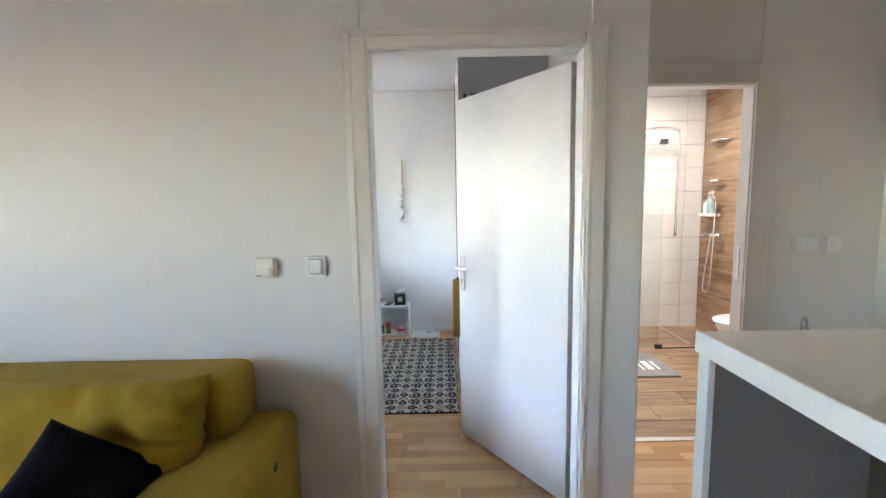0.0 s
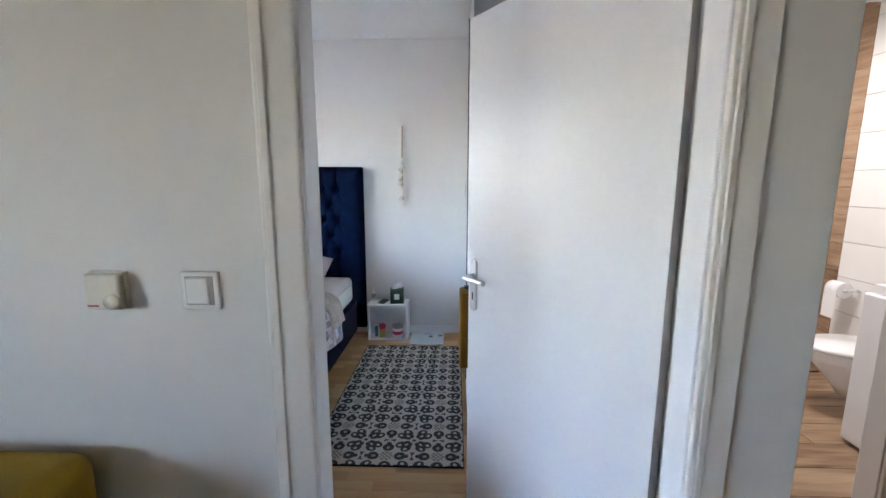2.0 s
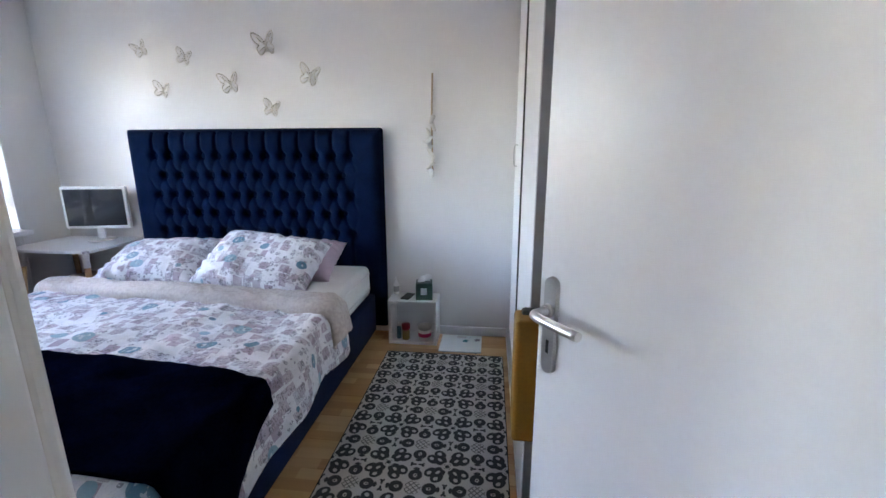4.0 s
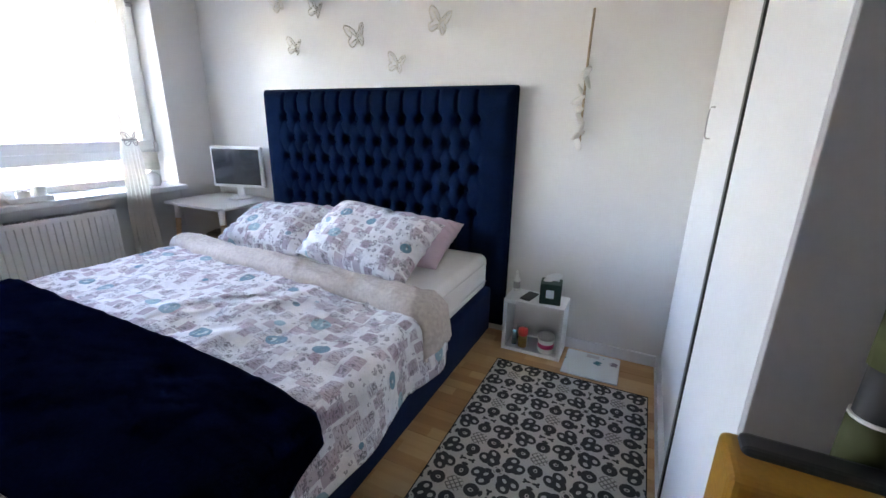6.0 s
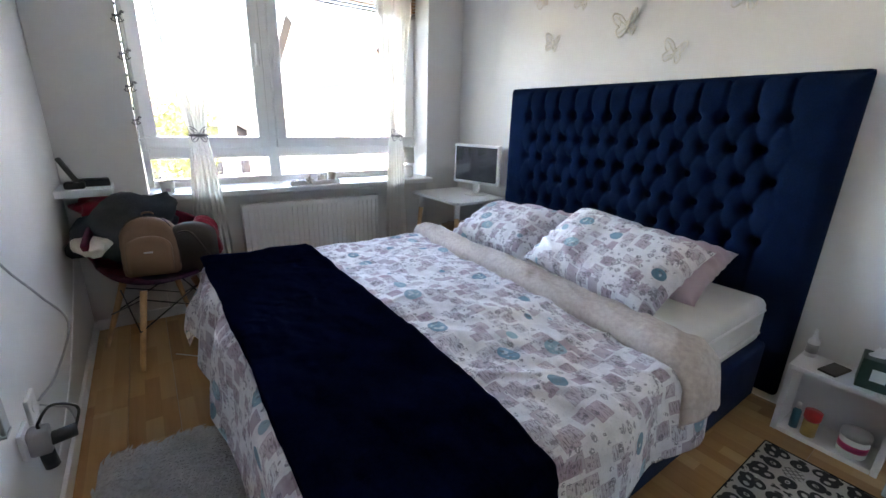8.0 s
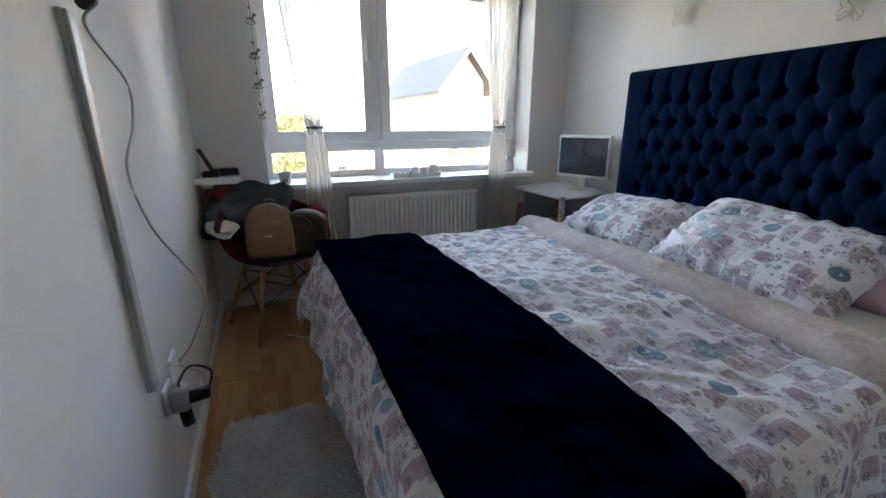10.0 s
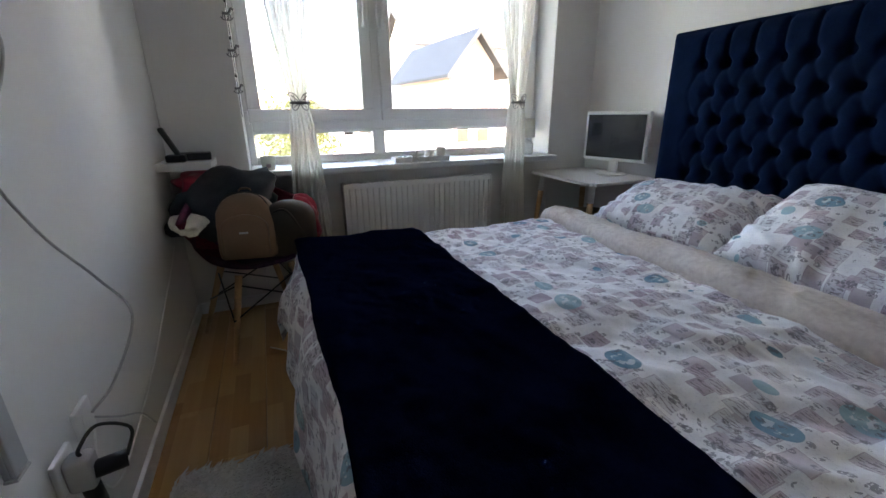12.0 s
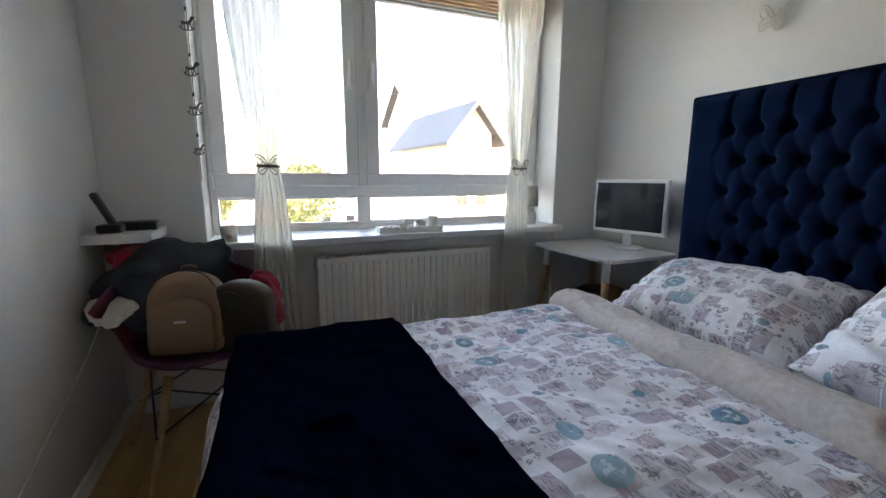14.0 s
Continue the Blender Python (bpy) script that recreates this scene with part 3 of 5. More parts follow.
for x, w in ((2.0, 0.15), (2.163, 0.083)):
    s = switch("light_switch", x, 1.155, 2.407, "white switch plate on the hall wall", w)
    part("rocker", box(-w / 2 + 0.022, -0.017, -0.028, w / 2 - 0.022, -0.011, 0.030, 0.003), PVC, s)

bar = thing("bar_table", (0.56, 1.005, 0), "cream laminate bar counter with a white edge and end panel", "bar counter")
part("top", box(-0.005, -1.35, 1.085, 0.40, 0.0, 1.13, 0.003), COUNTER, bar)
part("edge_band", box(-0.011, -1.35, 1.083, -0.005, 0.004, 1.132, 0.002), LACQUER, bar, "white edge band")
# the inner face's shade is put into the panel's grey colour
part("end_panel", box(0.012, -0.036, 0, 0.39, -0.004, 1.084, 0.003), plain("shaded_laminate", (0.20, 0.195, 0.20), 0.5), bar, "end panel with its shade as grey colour")
part("panel_edge", box(-0.004, -0.038, 0, 0.012, -0.002, 1.083, 0.002), LACQUER, bar, "white panel edge")
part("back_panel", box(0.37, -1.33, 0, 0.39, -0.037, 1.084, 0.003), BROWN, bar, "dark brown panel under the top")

stool = thing("stool", (1.93, 2.22, 0), "small wooden stool beside the bathroom door", "stool")
part("seat", box(-0.16, -0.13, 0.40, 0.16, 0.13, 0.425, 0.006), BEECH, stool)
for x in (-0.13, 0.13):
    for y in (-0.10, 0.10):
        part("leg", tube([(x * 0.9, y * 0.9, 0.40), (x * 1.1, y * 1.1, 0.0)], 0.016, 10), BEECH, stool)
for y in (-0.1, 0.1):
    part("rung", tube([(-0.13, y, 0.17), (0.13, y, 0.17)], 0.010, 8), BEECH, stool)
single("basket", lathe([(0.0, 0), (0.115, 0), (0.15, 0.075), (0.145, 0.075), (0.11, 0.008), (0.0, 0.008)], 32), CREAM, (1.93, 2.22, 0.425), "pale woven basket tray on the stool", "basket")
for i, (x, y, h) in enumerate(((1.85, 2.18, 0.30), (1.91, 2.26, 0.32), (1.97, 2.18, 0.27), (2.00, 2.27, 0.25))):
    b = thing("bottle", (x, y, 0.434), "dark bottle with a looped grey cap standing in the basket", "bottle", "bottles in the basket")
    part("body", lathe([(0.0, 0), (0.03, 0), (0.032, 0.02), (0.032, h * 0.68), (0.018, h * 0.8), (0.016, h * 0.9), (0.0, h * 0.9)]), BLACK, b)
    part("cap", tube(arc([(-0.014, 0, h * 0.89), (-0.014, 0, h), (0.0, 0, h * 1.09), (0.014, 0, h), (0.014, 0, h * 0.89)], 5), 0.006, 8), GREYPL, b)

# ---- bedroom door leaf, opened into the bedroom ----
HX, HY = 0.530, 1.900
ang = math.degrees(math.atan2(2.534 - HY, 0.071 - HX))
door = thing("door_1", pose(HX, HY, 0, 0, 0, ang), "smooth white lacquered bedroom door standing open", "door", kind="structure")
part("leaf", box(0.0, -0.04, 0.008, 0.785, 0.0, 2.008, 0.002), LACQUER, door)
for face, s in ((0.0, 1), (-0.04, -1)):
    pl = bmesh.new()
    ring = []
    for k in range(40):
        a = k * math.tau / 40
        ring.append((0.0185 * math.cos(a), (0.088 if math.sin(a) > 0 else -0.088) + 0.0185 * math.sin(a)))
    vs0 = [pl.verts.new((0.747 + x, face, 1.015 + z)) for x, z in ring]
    vs1 = [pl.verts.new((0.747 + x * 0.9, face + s * 0.009, 1.015 + z * 0.985)) for x, z in ring]
    for k in range(40):
        pl.faces.new((vs0[k], vs0[(k + 1) % 40], vs1[(k + 1) % 40], vs1[k]))
    pl.faces.new(vs1)
    bmesh.ops.recalc_face_normals(pl, faces=pl.faces[:])
    plate = part("handle_plate", pl, STEEL, door, "brushed steel handle plate")
    part("lever", tube(arc([(0.747, face + s * 0.006, 1.05), (0.747, face + s * 0.045, 1.05), (0.734, face + s * 0.056, 1.05), (0.699, face + s * 0.058, 1.05), (0.624, face + s * 0.057, 1.05)], 6), 0.0095, 14), STEEL, plate, "steel lever handle")
    part("rosette", tube([(0.747, face + s * 0.008, 1.05), (0.747, face + s * 0.018, 1.05)], 0.014, 18), STEEL, plate)
    part("keyhole", box(0.743, face + s * 0.009 - 0.001, 0.955, 0.751, face + s * 0.009 + 0.0008, 0.985, 0.0005), BLACK, plate)
part("lock_face", box(0.784, -0.03, 0.92, 0.787, -0.01, 1.12, 0.0005), STEEL, door)

# ---- wardrobe ----
ward = thing("wardrobe", (0.095, 0, 0), "tall white wardrobe with two sliding doors", "wardrobe")
part("carcass", box(0.045, 2.98, 0.0, 0.60, YN - 0.005, 2.40, 0.002), LACQUER, ward)
part("plinth", box(0.0, 2.98, 0.0, 0.044, YN - 0.02, 0.075, 0.003), LACQUER, ward)
part("end_panel", box(0.0, 2.955, 0.0, 0.60, 2.978, 2.42, 0.002), plain("grey_melamine", (0.42, 0.42, 0.44), 0.5, vary=0.04), ward, "plain end panel with its shade as grey colour")
sd = part("sliding_door", box(0.0, 2.98, 0.085, 0.018, 3.56, 2.38, 0.002), LACQUER, ward)
# black strip added for the shade in the gap between the sliding doors
part("edge_profile", box(-0.006, 3.56, 0.085, 0.022, 3.592, 2.38, 0.002), BLACK, sd, "black strip as the dark gap between the doors")
sd = part("sliding_door", box(0.024, 3.54, 0.085, 0.042, YN - 0.022, 2.38, 0.002), LACQUER, ward)
part("handle", tube(arc([(0.024, 4.40, 1.42), (0.004, 4.40, 1.41), (0.004, 4.40, 1.30), (0.024, 4.40, 1.29)], 3), 0.003, 8), GREYPL, sd, "thin grey bow handle")
part("track", box(0.0, 2.98, 0.076, 0.043, YN - 0.022, 0.084, 0.001), STEEL, ward, "steel floor track")
for k, (x, w) in enumerate(((0.139, 0.019), (0.203, 0.053), (0.287, 0.053))):
    single("wall_letter", box(-w / 2, -0.012, 0, w / 2, 0, 0.085, 0.002), BLACK, (x, 2.957, 2.064), "small black decorative letter on the wardrobe side", "letter", "black letters")

bag = thing("hanging_bag", (0.026, 2.745, 0.005), "mustard coloured fabric bag hanging on the wardrobe end", "bag")
part("body", box(0.01, 0.0, 0.54, 0.34, 0.10, 0.915, 0.012, 3), MUSTARDBAG, bag)
part("lining", box(0.03, 0.05, 0.88, 0.328, 0.095, 0.925, 0.01, 3), BLACK, bag, "black contents showing at the top")
part("strap", tube(arc([(0.20, 0.09, 0.91), (0.22, 0.20, 1.15), (0.24, 0.208, 1.24), (0.26, 0.20, 1.15), (0.28, 0.09, 0.91)], 5), 0.006, 8), BLACK, bag)
part("hook", tube([(0.24, 0.217, 1.245), (0.24, 0.195, 1.245)], 0.008, 8), STEEL, bag)

roll = thing("umbrella", (0.185, 2.862, 0), "black folded umbrella with olive bands leaning behind the door", "umbrella")
part("canopy", tube([(0, 0, 0.0), (0.01, 0.005, 0.6), (0.02, 0.01, 1.12)], 0.032, 14, taper=0.024), BLACK, roll)
OLIVE = plain("olive_band", (0.045, 0.052, 0.014), 0.8)
for k in range(6):
    z = 0.30 + k * 0.15
    f0, f1 = z / 1.22, (z + 0.075) / 1.22
    part("band", tube([(0.02 * f0, 0.01 * f0, z), (0.02 * f1, 0.01 * f1, z + 0.075)], 0.0334 - 0.008 * f0, 14), OLIVE, roll, "olive green band")
    part("trim", tube([(0.02 * f1, 0.01 * f1, z + 0.075), (0.02 * f1, 0.01 * f1, z + 0.080)], 0.0338 - 0.008 * f1, 14), PVC, roll, "thin white trim line")

# ---- bed ----
BX0, BX1, BY0, BY1 = -2.665, -0.885, 2.49, 4.56
bed = thing("bed", ((BX0 + BX1) / 2, 0, 0), "navy upholstered double bed with a tall tufted headboard", "bed")
CX = (BX0 + BX1) / 2
part("base", box(BX0 - CX, BY0, 0.05, BX1 - CX, BY1, 0.345, 0.02, 3), NAVYBASE, bed, smooth=True)
for x in (BX0 - CX + 0.08, BX1 - CX - 0.08):
    for y in (BY0 + 0.08, BY1 - 0.1):
        part("foot", box(x - 0.03, y - 0.03, 0, x + 0.03, y + 0.03, 0.052, 0.004), BLACK, bed)
HBX0, HBX1, HBZ = -2.78, -0.812, 1.543
ROWS = [1.355, 1.215, 1.075, 0.935, 0.795]
PITCH = 0.126


def tuft(x, z):
    """Depth of the quilted front at x, z."""
    w = (HBX1 - HBX0)
    u = x - (HBX0 + HBX1) / 2
    lim = 6.25 * PITCH
    edge = min(x - HBX0, HBX1 - x, HBZ - z)
    h = 0.062 * (1 - math.exp(-(edge / 0.028) ** 1.2)) if edge > 0 else 0.0
    best, crease = 9.0, 9.0
    inside = abs(u) < lim + 0.02
    for k, zr in enumerate(ROWS):
        off = 0.0 if k % 2 == 0 else PITCH / 2
        i = round((u - off) / PITCH)
        for j in (i - 1, i, i + 1):
            bx = j * PITCH + off
            if abs(bx) <= lim:
                best = min(best, math.hypot(u - bx, z - zr))
    if ROWS[-1] - 0.0 <= z <= ROWS[0]:
        a = (u / PITCH * 2 + (ROWS[0] - z) / 0.14) / 2
        b = (u / PITCH * 2 - (ROWS[0] - z) / 0.14) / 2
        crease = min(abs(a - round(a)), abs(b - round(b))) * PITCH * 0.74
    elif inside:
        crease = abs(u / PITCH - round(u / PITCH)) * PITCH
    fade = max(0.0, min(1.0, (lim + 0.03 - abs(u)) / 0.03))
    h -= 0.046 * math.exp(-(best / 0.027) ** 2)
    h -= 0.014 * math.exp(-best / 0.035)
    h -= (0.024 if not ROWS[-1] <= z <= ROWS[0] else 0.008) * fade * math.exp(-(crease / 0.010) ** 1.3)
    h += 0.002 * fbm(x * 9, z * 9, 3.0, 3)
    return h


us, vs = span(HBX0, HBX1, 290), span(0.30, HBZ, 190)
hb = part("headboard", sheet(lambda u, v: (u - CX, 4.622 - tuft(u, v), v), us, vs), NAVY, bed, "navy velvet headboard with deep button tufting")
part("headboard_frame", box(HBX0 - CX, 4.605, 0.06, HBX1 - CX, YN - 0.002, HBZ + 0.004, 0.018, 4), NAVY, bed, smooth=True)
button_mesh = None
for k, zr in enumerate(ROWS):
    off = 0.0 if k % 2 == 0 else PITCH / 2
    for j in range(-7, 8):
        bx = j * PITCH + off
        if abs(bx) <= 6.25 * PITCH:
            if button_mesh is None:
                b0 = lathe([(0.0, 0), (0.011, 0), (0.009, 0.004), (0.0, 0.006)], 10)
                b0.transform(pose(0, 0, 0, 90))
                button_mesh = bpy.data.meshes.new("button")
                b0.to_mesh(button_mesh)
                b0.free()
                button_mesh.materials.append(NAVY)
            bo = new("button", button_mesh)
            bo.parent = hb
            bo.location = (bx + (HBX0 + HBX1) / 2 - CX, 4.618 - max(0.0, tuft(bx + (HBX0 + HBX1) / 2, zr)), zr)

mt = thing("mattress", (CX, 0, 0), "white mattress with a fitted cream sheet", "mattress")
part("body", box(BX0 - CX + 0.03, BY0 + 0.04, 0.335, BX1 - CX - 0.03, BY1 - 0.01, 0.565, 0.045, 5), MATTRESS, mt, smooth=True)
for z in (0.40, 0.515):
    part("piping", tube([(BX1 - CX - 0.028, BY0 + 0.1, z), (BX1 - CX - 0.028, BY1 - 0.06, z)], 0.006, 8), MATTRESS, mt)

TOP = 0.592
EXN, EXF, EY, Y0 = 0.905, 0.835, 2.462, 3.72   # reach of the top to either side of the middle, foot edge, head end


def drape(s, t, lift=0.0, seed=0.0, amp=1.0):
    """A cloth over the bed: s across from the middle, t along from the head side (y falls as t grows); beyond the edges it hangs."""
    ex = EXN if s > 0 else EXF
    ox, oy = max(0.0, abs(s) - ex), max(0.0, t - (Y0 - EY))
    sx = math.copysign(min(abs(s), ex), s)
    y = Y0 - min(t, Y0 - EY)
    r = 0.065
    def hang(o):
        if o < r * 1.45:
            return r * math.sin(o / r), r * (1 - math.cos(o / r))
        return r * 0.993 + 0.17 * (o - r * 1.45), r * 0.88 + 0.99 * (o - r * 1.45)
    ax, dx = hang(ox)
    ay, dy = hang(oy)
    drop = math.hypot(dx, dy) if min(ox, oy) > 0 else max(dx, dy)
    fold = amp * (0.022 * math.sin(s * 9 + 4 * fbm(s, t, seed)) * min(1, oy / 0.1) + 0.024 * math.sin(t * 11 + 4 * fbm(s, t, 2 + seed)) * min(1, ox / 0.1))
    flat = 1.0 - min(1.0, max(ox, oy) / 0.05)
    puff = amp * (0.35 + 0.65 * flat) * (0.016 * fbm(s * 2.2, t * 2.2, seed, 3) + 0.015 * fbm(s * 6, t * 6 + 2.5 * s, seed + 5, 3))
    # fine slack creases, stronger towards the near head corner
    slack = 0.4 + 0.9 * max(0.0, min(1.0, (s + 0.3) / 0.9)) * max(0.0, 1 - t / 0.9)
    warp = 2.2 * fbm(s * 2.6, t * 2.6, seed + 3, 2)
    puff += amp * slack * 0.0065 * (1 - abs(math.sin(13 * s + 9 * t + 3 * warp))) ** 2
    puff += amp * slack * 0.005 * (1 - abs(math.sin(-9 * s + 19 * t + 4 * warp))) ** 3
    cx = math.copysign(ax + (fold if ox > 0 else 0) + (lift if ox > 0 else 0), s) if ox > 0 else 0
    yy = y - (ay + (fold if oy > 0 else 0) + (lift if oy > 0 else 0) if oy > 0 else 0)
    crown = 0.022 * (1 - (sx / ex) ** 2)
    return Vector((sx + cx, yy, TOP + crown + puff + lift * (1 if flat > 0 else 0.5) - drop))


def hem(s, t, a):
    return a * noise.noise(Vector((s * 2.4, t * 2.4, 9.0)))


SN, SF, T1 = EXN + 0.30, EXF + 0.34, (Y0 - EY) + 0.40


def duvet_cloth(u, v):
    reach = u + (0.07 * (v / T1 - 0.35) * (u - EXN) / 0.3 if u > EXN else 0)
    return drape(reach + hem(u, v, 0.03), v + hem(u, v, 0.02))


dv = single("duvet", sheet(duvet_cloth, span(SN, -SF, 230), span(0.0, T1, 180)), BEDPRINT, (CX, 0, 0),
            "white duvet printed with mauve and teal motifs, hanging over the bed", "duvet")
solid(dv, 0.018, -1)


def fold_strip(u, v):
    """The turned-down head end of the duvet, a soft flat roll; v runs over it from the head side round its lip."""
    k = u / 0.85
    lip = 3.565 + (0.10 * k * k if k < 0 else -0.055 * k) + 0.012 * fbm(u * 4, 1.0, 6.0)
    back = lip + 0.165 + 0.035 * max(0, k) ** 2 + 0.010 * fbm(u * 5, 4.0, 2.0)
    a = v * 1.22 * math.pi
    mid, half = (lip + back) / 2, (back - lip) / 2
    c, s_ = math.cos(a), math.sin(a)
    y = mid + half * math.copysign(abs(c) ** 0.8, c) + (0.012 * max(0, v - 0.82) / 0.18)
    rise = (0.056 + 0.008 * fbm(u * 3, 2.0, 5.0)) * math.copysign(abs(s_) ** 0.75, s_)
    p = drape(u, Y0 - y, 0.0, 0.0, 0.25)
    crest = max(0.0, s_)
    w = 30 * u + 62 * (y - mid) + 10 * fbm(u * 2.2, y * 5, 1.0)
    w2 = 55 * u + 40 * (y - mid) + 9 * fbm(u * 4.2, y * 6, 7.0)
    wr = 0.008 * (1 - abs(math.sin(w * 0.5))) ** 1.8 * crest * (0.65 + 0.6 * max(0, k)) + 0.004 * (1 - abs(math.sin(w2 * 0.5))) ** 2 * crest
    wr += 0.004 * fbm(u * 7, y * 7, 3.0) * crest
    side = max(0.0, u - EXN) / 0.2
    return Vector((p.x + (0.9 * max(rise, 0) * side), y - 0.03 * side * side, p.z + rise * (1 - 0.4 * min(1, side)) + wr + 0.004))


fs = part("turned_down_fold", sheet(fold_strip, span(EXN + 0.19, -EXF - 0.10, 420), span(0.0, 1.0, 48)), BEIGE, dv, "beige turned-down underside")
solid(fs, 0.008, -1)


def throw_cloth(u, v):
    edge = 0.792 + 0.02 * fbm(u * 1.5, 0.3, 4.0, 2) + 0.015 * u
    near = u + (0.17 * v - 0.02) * max(0.0, u - EXN) / 0.16
    return drape(near + 0.015 * fbm(u, v * 2, 8.0), edge + (T1 - 0.40 + 0.02 - edge) * v, 0.022, 0.0, 0.8) + Vector((0, 0, 0.004 * fbm(u * 6, v * 6, 12.0, 3)))


tc = single("throw_blanket", sheet(throw_cloth, span(EXN + 0.16, -EXF - 0.14, 190), span(0, 1, 80)), THROW, (CX, 0, 0), "dark navy plush throw blanket across the foot of the bed", "blanket")
solid(tc, 0.010, 1)

single("pillow", pillow_mesh(0.66, 0.46, 0.17, 7.7, 0.016), PINK, pose(-1.40, 4.31, 0.65, 20, 0, 3), "plain mauve pillow against the headboard", "pillow", "pillows")
single("pillow", pillow_mesh(0.66, 0.46, 0.17, 8.9, 0.016), PINK, pose(-2.17, 4.31, 0.635, 20, 0, -3), "plain mauve pillow against the headboard", "pillow", "pillows")
single("pillow", pillow_mesh(0.74, 0.47, 0.19, 0.4, 0.020), BEDPRINT, pose(-1.455, 4.055, 0.70, 31, 5, -3), "printed cotton pillow leaning on a mauve one", "pillow", "pillows")
single("pillow", pillow_mesh(0.70, 0.46, 0.19, 3.2, 0.020), BEDPRINT, pose(-2.20, 4.09, 0.665, 23, -2, 2), "printed cotton pillow leaning on a mauve one", "pillow", "pillows")

# ---- rugs ----
rug = single("patterned_rug", box(0, 0, 0, 0.80, 1.53, 0.008, 0.002), RUGPRINT, (-0.737, 2.775, 0.001), "black and beige medallion patterned rug beside the bed", "rug")
part("border", merge(merge(box(-0.004, -0.004, 0, 0.0, 1.534, 0.0085, 0.001), box(0.80, -0.004, 0, 0.804, 1.534, 0.0085, 0.001)), merge(box(0.0, -0.006, 0, 0.80, 0.0, 0.0085, 0.001), box(0.0, 1.53, 0, 0.80, 1.536, 0.0085, 0.001))), BLACKCLOTH, rug, "dark stitched rug edge")

fur = thing("shaggy_rug", (0, 0, 0), "light grey long-pile shaggy rug at the foot of the bed", "rug")
part("backing", box(-2.08, 1.97, 0.0, -0.98, 2.60, 0.012, 0.004), FUR, fur)
rng = random.Random(4)
verts, faces = [], []
for _ in range(15000):
    x, y = rng.uniform(-2.10, -0.96), rng.uniform(1.95, 2.60)
    a = 2.2 + 2.5 * fbm(x * 3, y * 3, 1.0, 2) + rng.uniform(-0.5, 0.5)
    ln, hh = rng.uniform(0.05, 0.09), rng.uniform(0.026, 0.052)
    dx, dy, w = math.cos(a) * ln, math.sin(a) * ln, rng.uniform(0.003, 0.006)
    px, py = -math.sin(a) * w, math.cos(a) * w
    k = len(verts)
    verts += [(x - px, y - py, 0.010), (x + px, y + py, 0.010), (x + dx * 0.5 - px, y + dy * 0.5 - py, hh), (x + dx * 0.5 + px, y + dy * 0.5 + py, hh), (x + dx, y + dy, hh * 0.7)]
    faces += [(k, k + 1, k + 3, k + 2), (k + 2, k + 3, k + 4)]
me = bpy.data.meshes.new("pile")
me.from_pydata(verts, [], faces)
me.materials.append(FUR)
pile = new("shag", me)
pile.parent = fur
tagged(pile, kind="stuff")

# ---- bedside ----
ns = thing("nightstand", (-0.765, 4.44, 0), "small open white cube nightstand", "nightstand")
NW, ND, NH, NT = 0.355, 0.20, 0.335, 0.022
part("top", box(0, 0, NH - NT, NW, ND, NH, 0.002), LACQUER, ns)
part("bottom", box(NT + 0.001, 0.002, 0.0, NW - NT - 0.001, ND, NT, 0.002), LACQUER, ns)
part("side", box(0, 0.001, 0, NT, ND, NH - NT - 0.0005, 0.002), LACQUER, ns)
part("side", box(NW - NT, 0.001, 0, NW, ND, NH - NT - 0.0005, 0.002), LACQUER, ns)
part("back", box(NT + 0.001, ND - 0.012, NT + 0.001, NW - NT - 0.001, ND - 0.001, NH - NT - 0.001, 0), LACQUER, ns)
tb = thing("tissue_box", pose(-0.51, 4.53, 0.335, 0, 0, 8), "dark green tissue box with a tissue sticking out", "tissue box")
part("carton", box(-0.06, -0.055, 0, 0.06, 0.055, 0.125, 0.002), GREEN, tb)
part("print", box(-0.025, -0.0565, 0.04, 0.02, -0.055, 0.09, 0), PAPER, tb, "pale print panel")
part("tissue", sheet(lambda u, v: (u + 0.02 * fbm(u * 30, v * 30, 1), 0.015 * math.sin(u * 60) + 0.02 * v * 5, 0.115 + v + 0.012 * fbm(u * 40, v * 40, 2)), span(-0.035, 0.045, 16), span(0, 0.055, 10)), PAPER, tb)
single("phone", box(-0.032, -0.065, 0, 0.032, 0.065, 0.009, 0.003), BLACK, pose(-0.635, 4.535, 0.335, 0, 0, -12), "black phone lying on the nightstand", "phone")
pb = thing("cream_bottle", (-0.735, 4.60, 0.335), "small white pump bottle on the nightstand", "bottle")
part("body", lathe([(0.0, 0), (0.020, 0), (0.021, 0.01), (0.021, 0.075), (0.010, 0.09), (0.009, 0.105), (0.0, 0.105)]), PVC, pb)
part("pump", tube(arc([(0, 0, 0.10), (0, 0, 0.125), (0.0, -0.012, 0.130), (0, -0.028, 0.126)], 4), 0.005, 8), PVC, pb)
part("label", tube([(0, 0, 0.02), (0, 0, 0.062)], 0.0216, 18), GREYPL, pb)
PINKPL = plain("pink_plastic", (0.70, 0.06, 0.20), 0.4)
REDPL = plain("red_plastic", (0.42, 0.02, 0.025), 0.4)
BLUEPL = plain("blue_label", (0.06, 0.22, 0.30), 0.4)
jar = thing("jar", (-0.505, 4.50, NT), "white round jar with a pink band in the nightstand", "jar")
part("body", lathe([(0.0, 0), (0.042, 0), (0.047, 0.01), (0.047, 0.085), (0.0, 0.085)]), PVC, jar)
part("band", tube([(0, 0, 0.030), (0, 0, 0.058)], 0.0478, 28), PINKPL, jar, "bright pink band")
part("lid", lathe([(0.0, 0.085), (0.049, 0.085), (0.049, 0.108), (0.0, 0.112)]), GREYPL, jar)
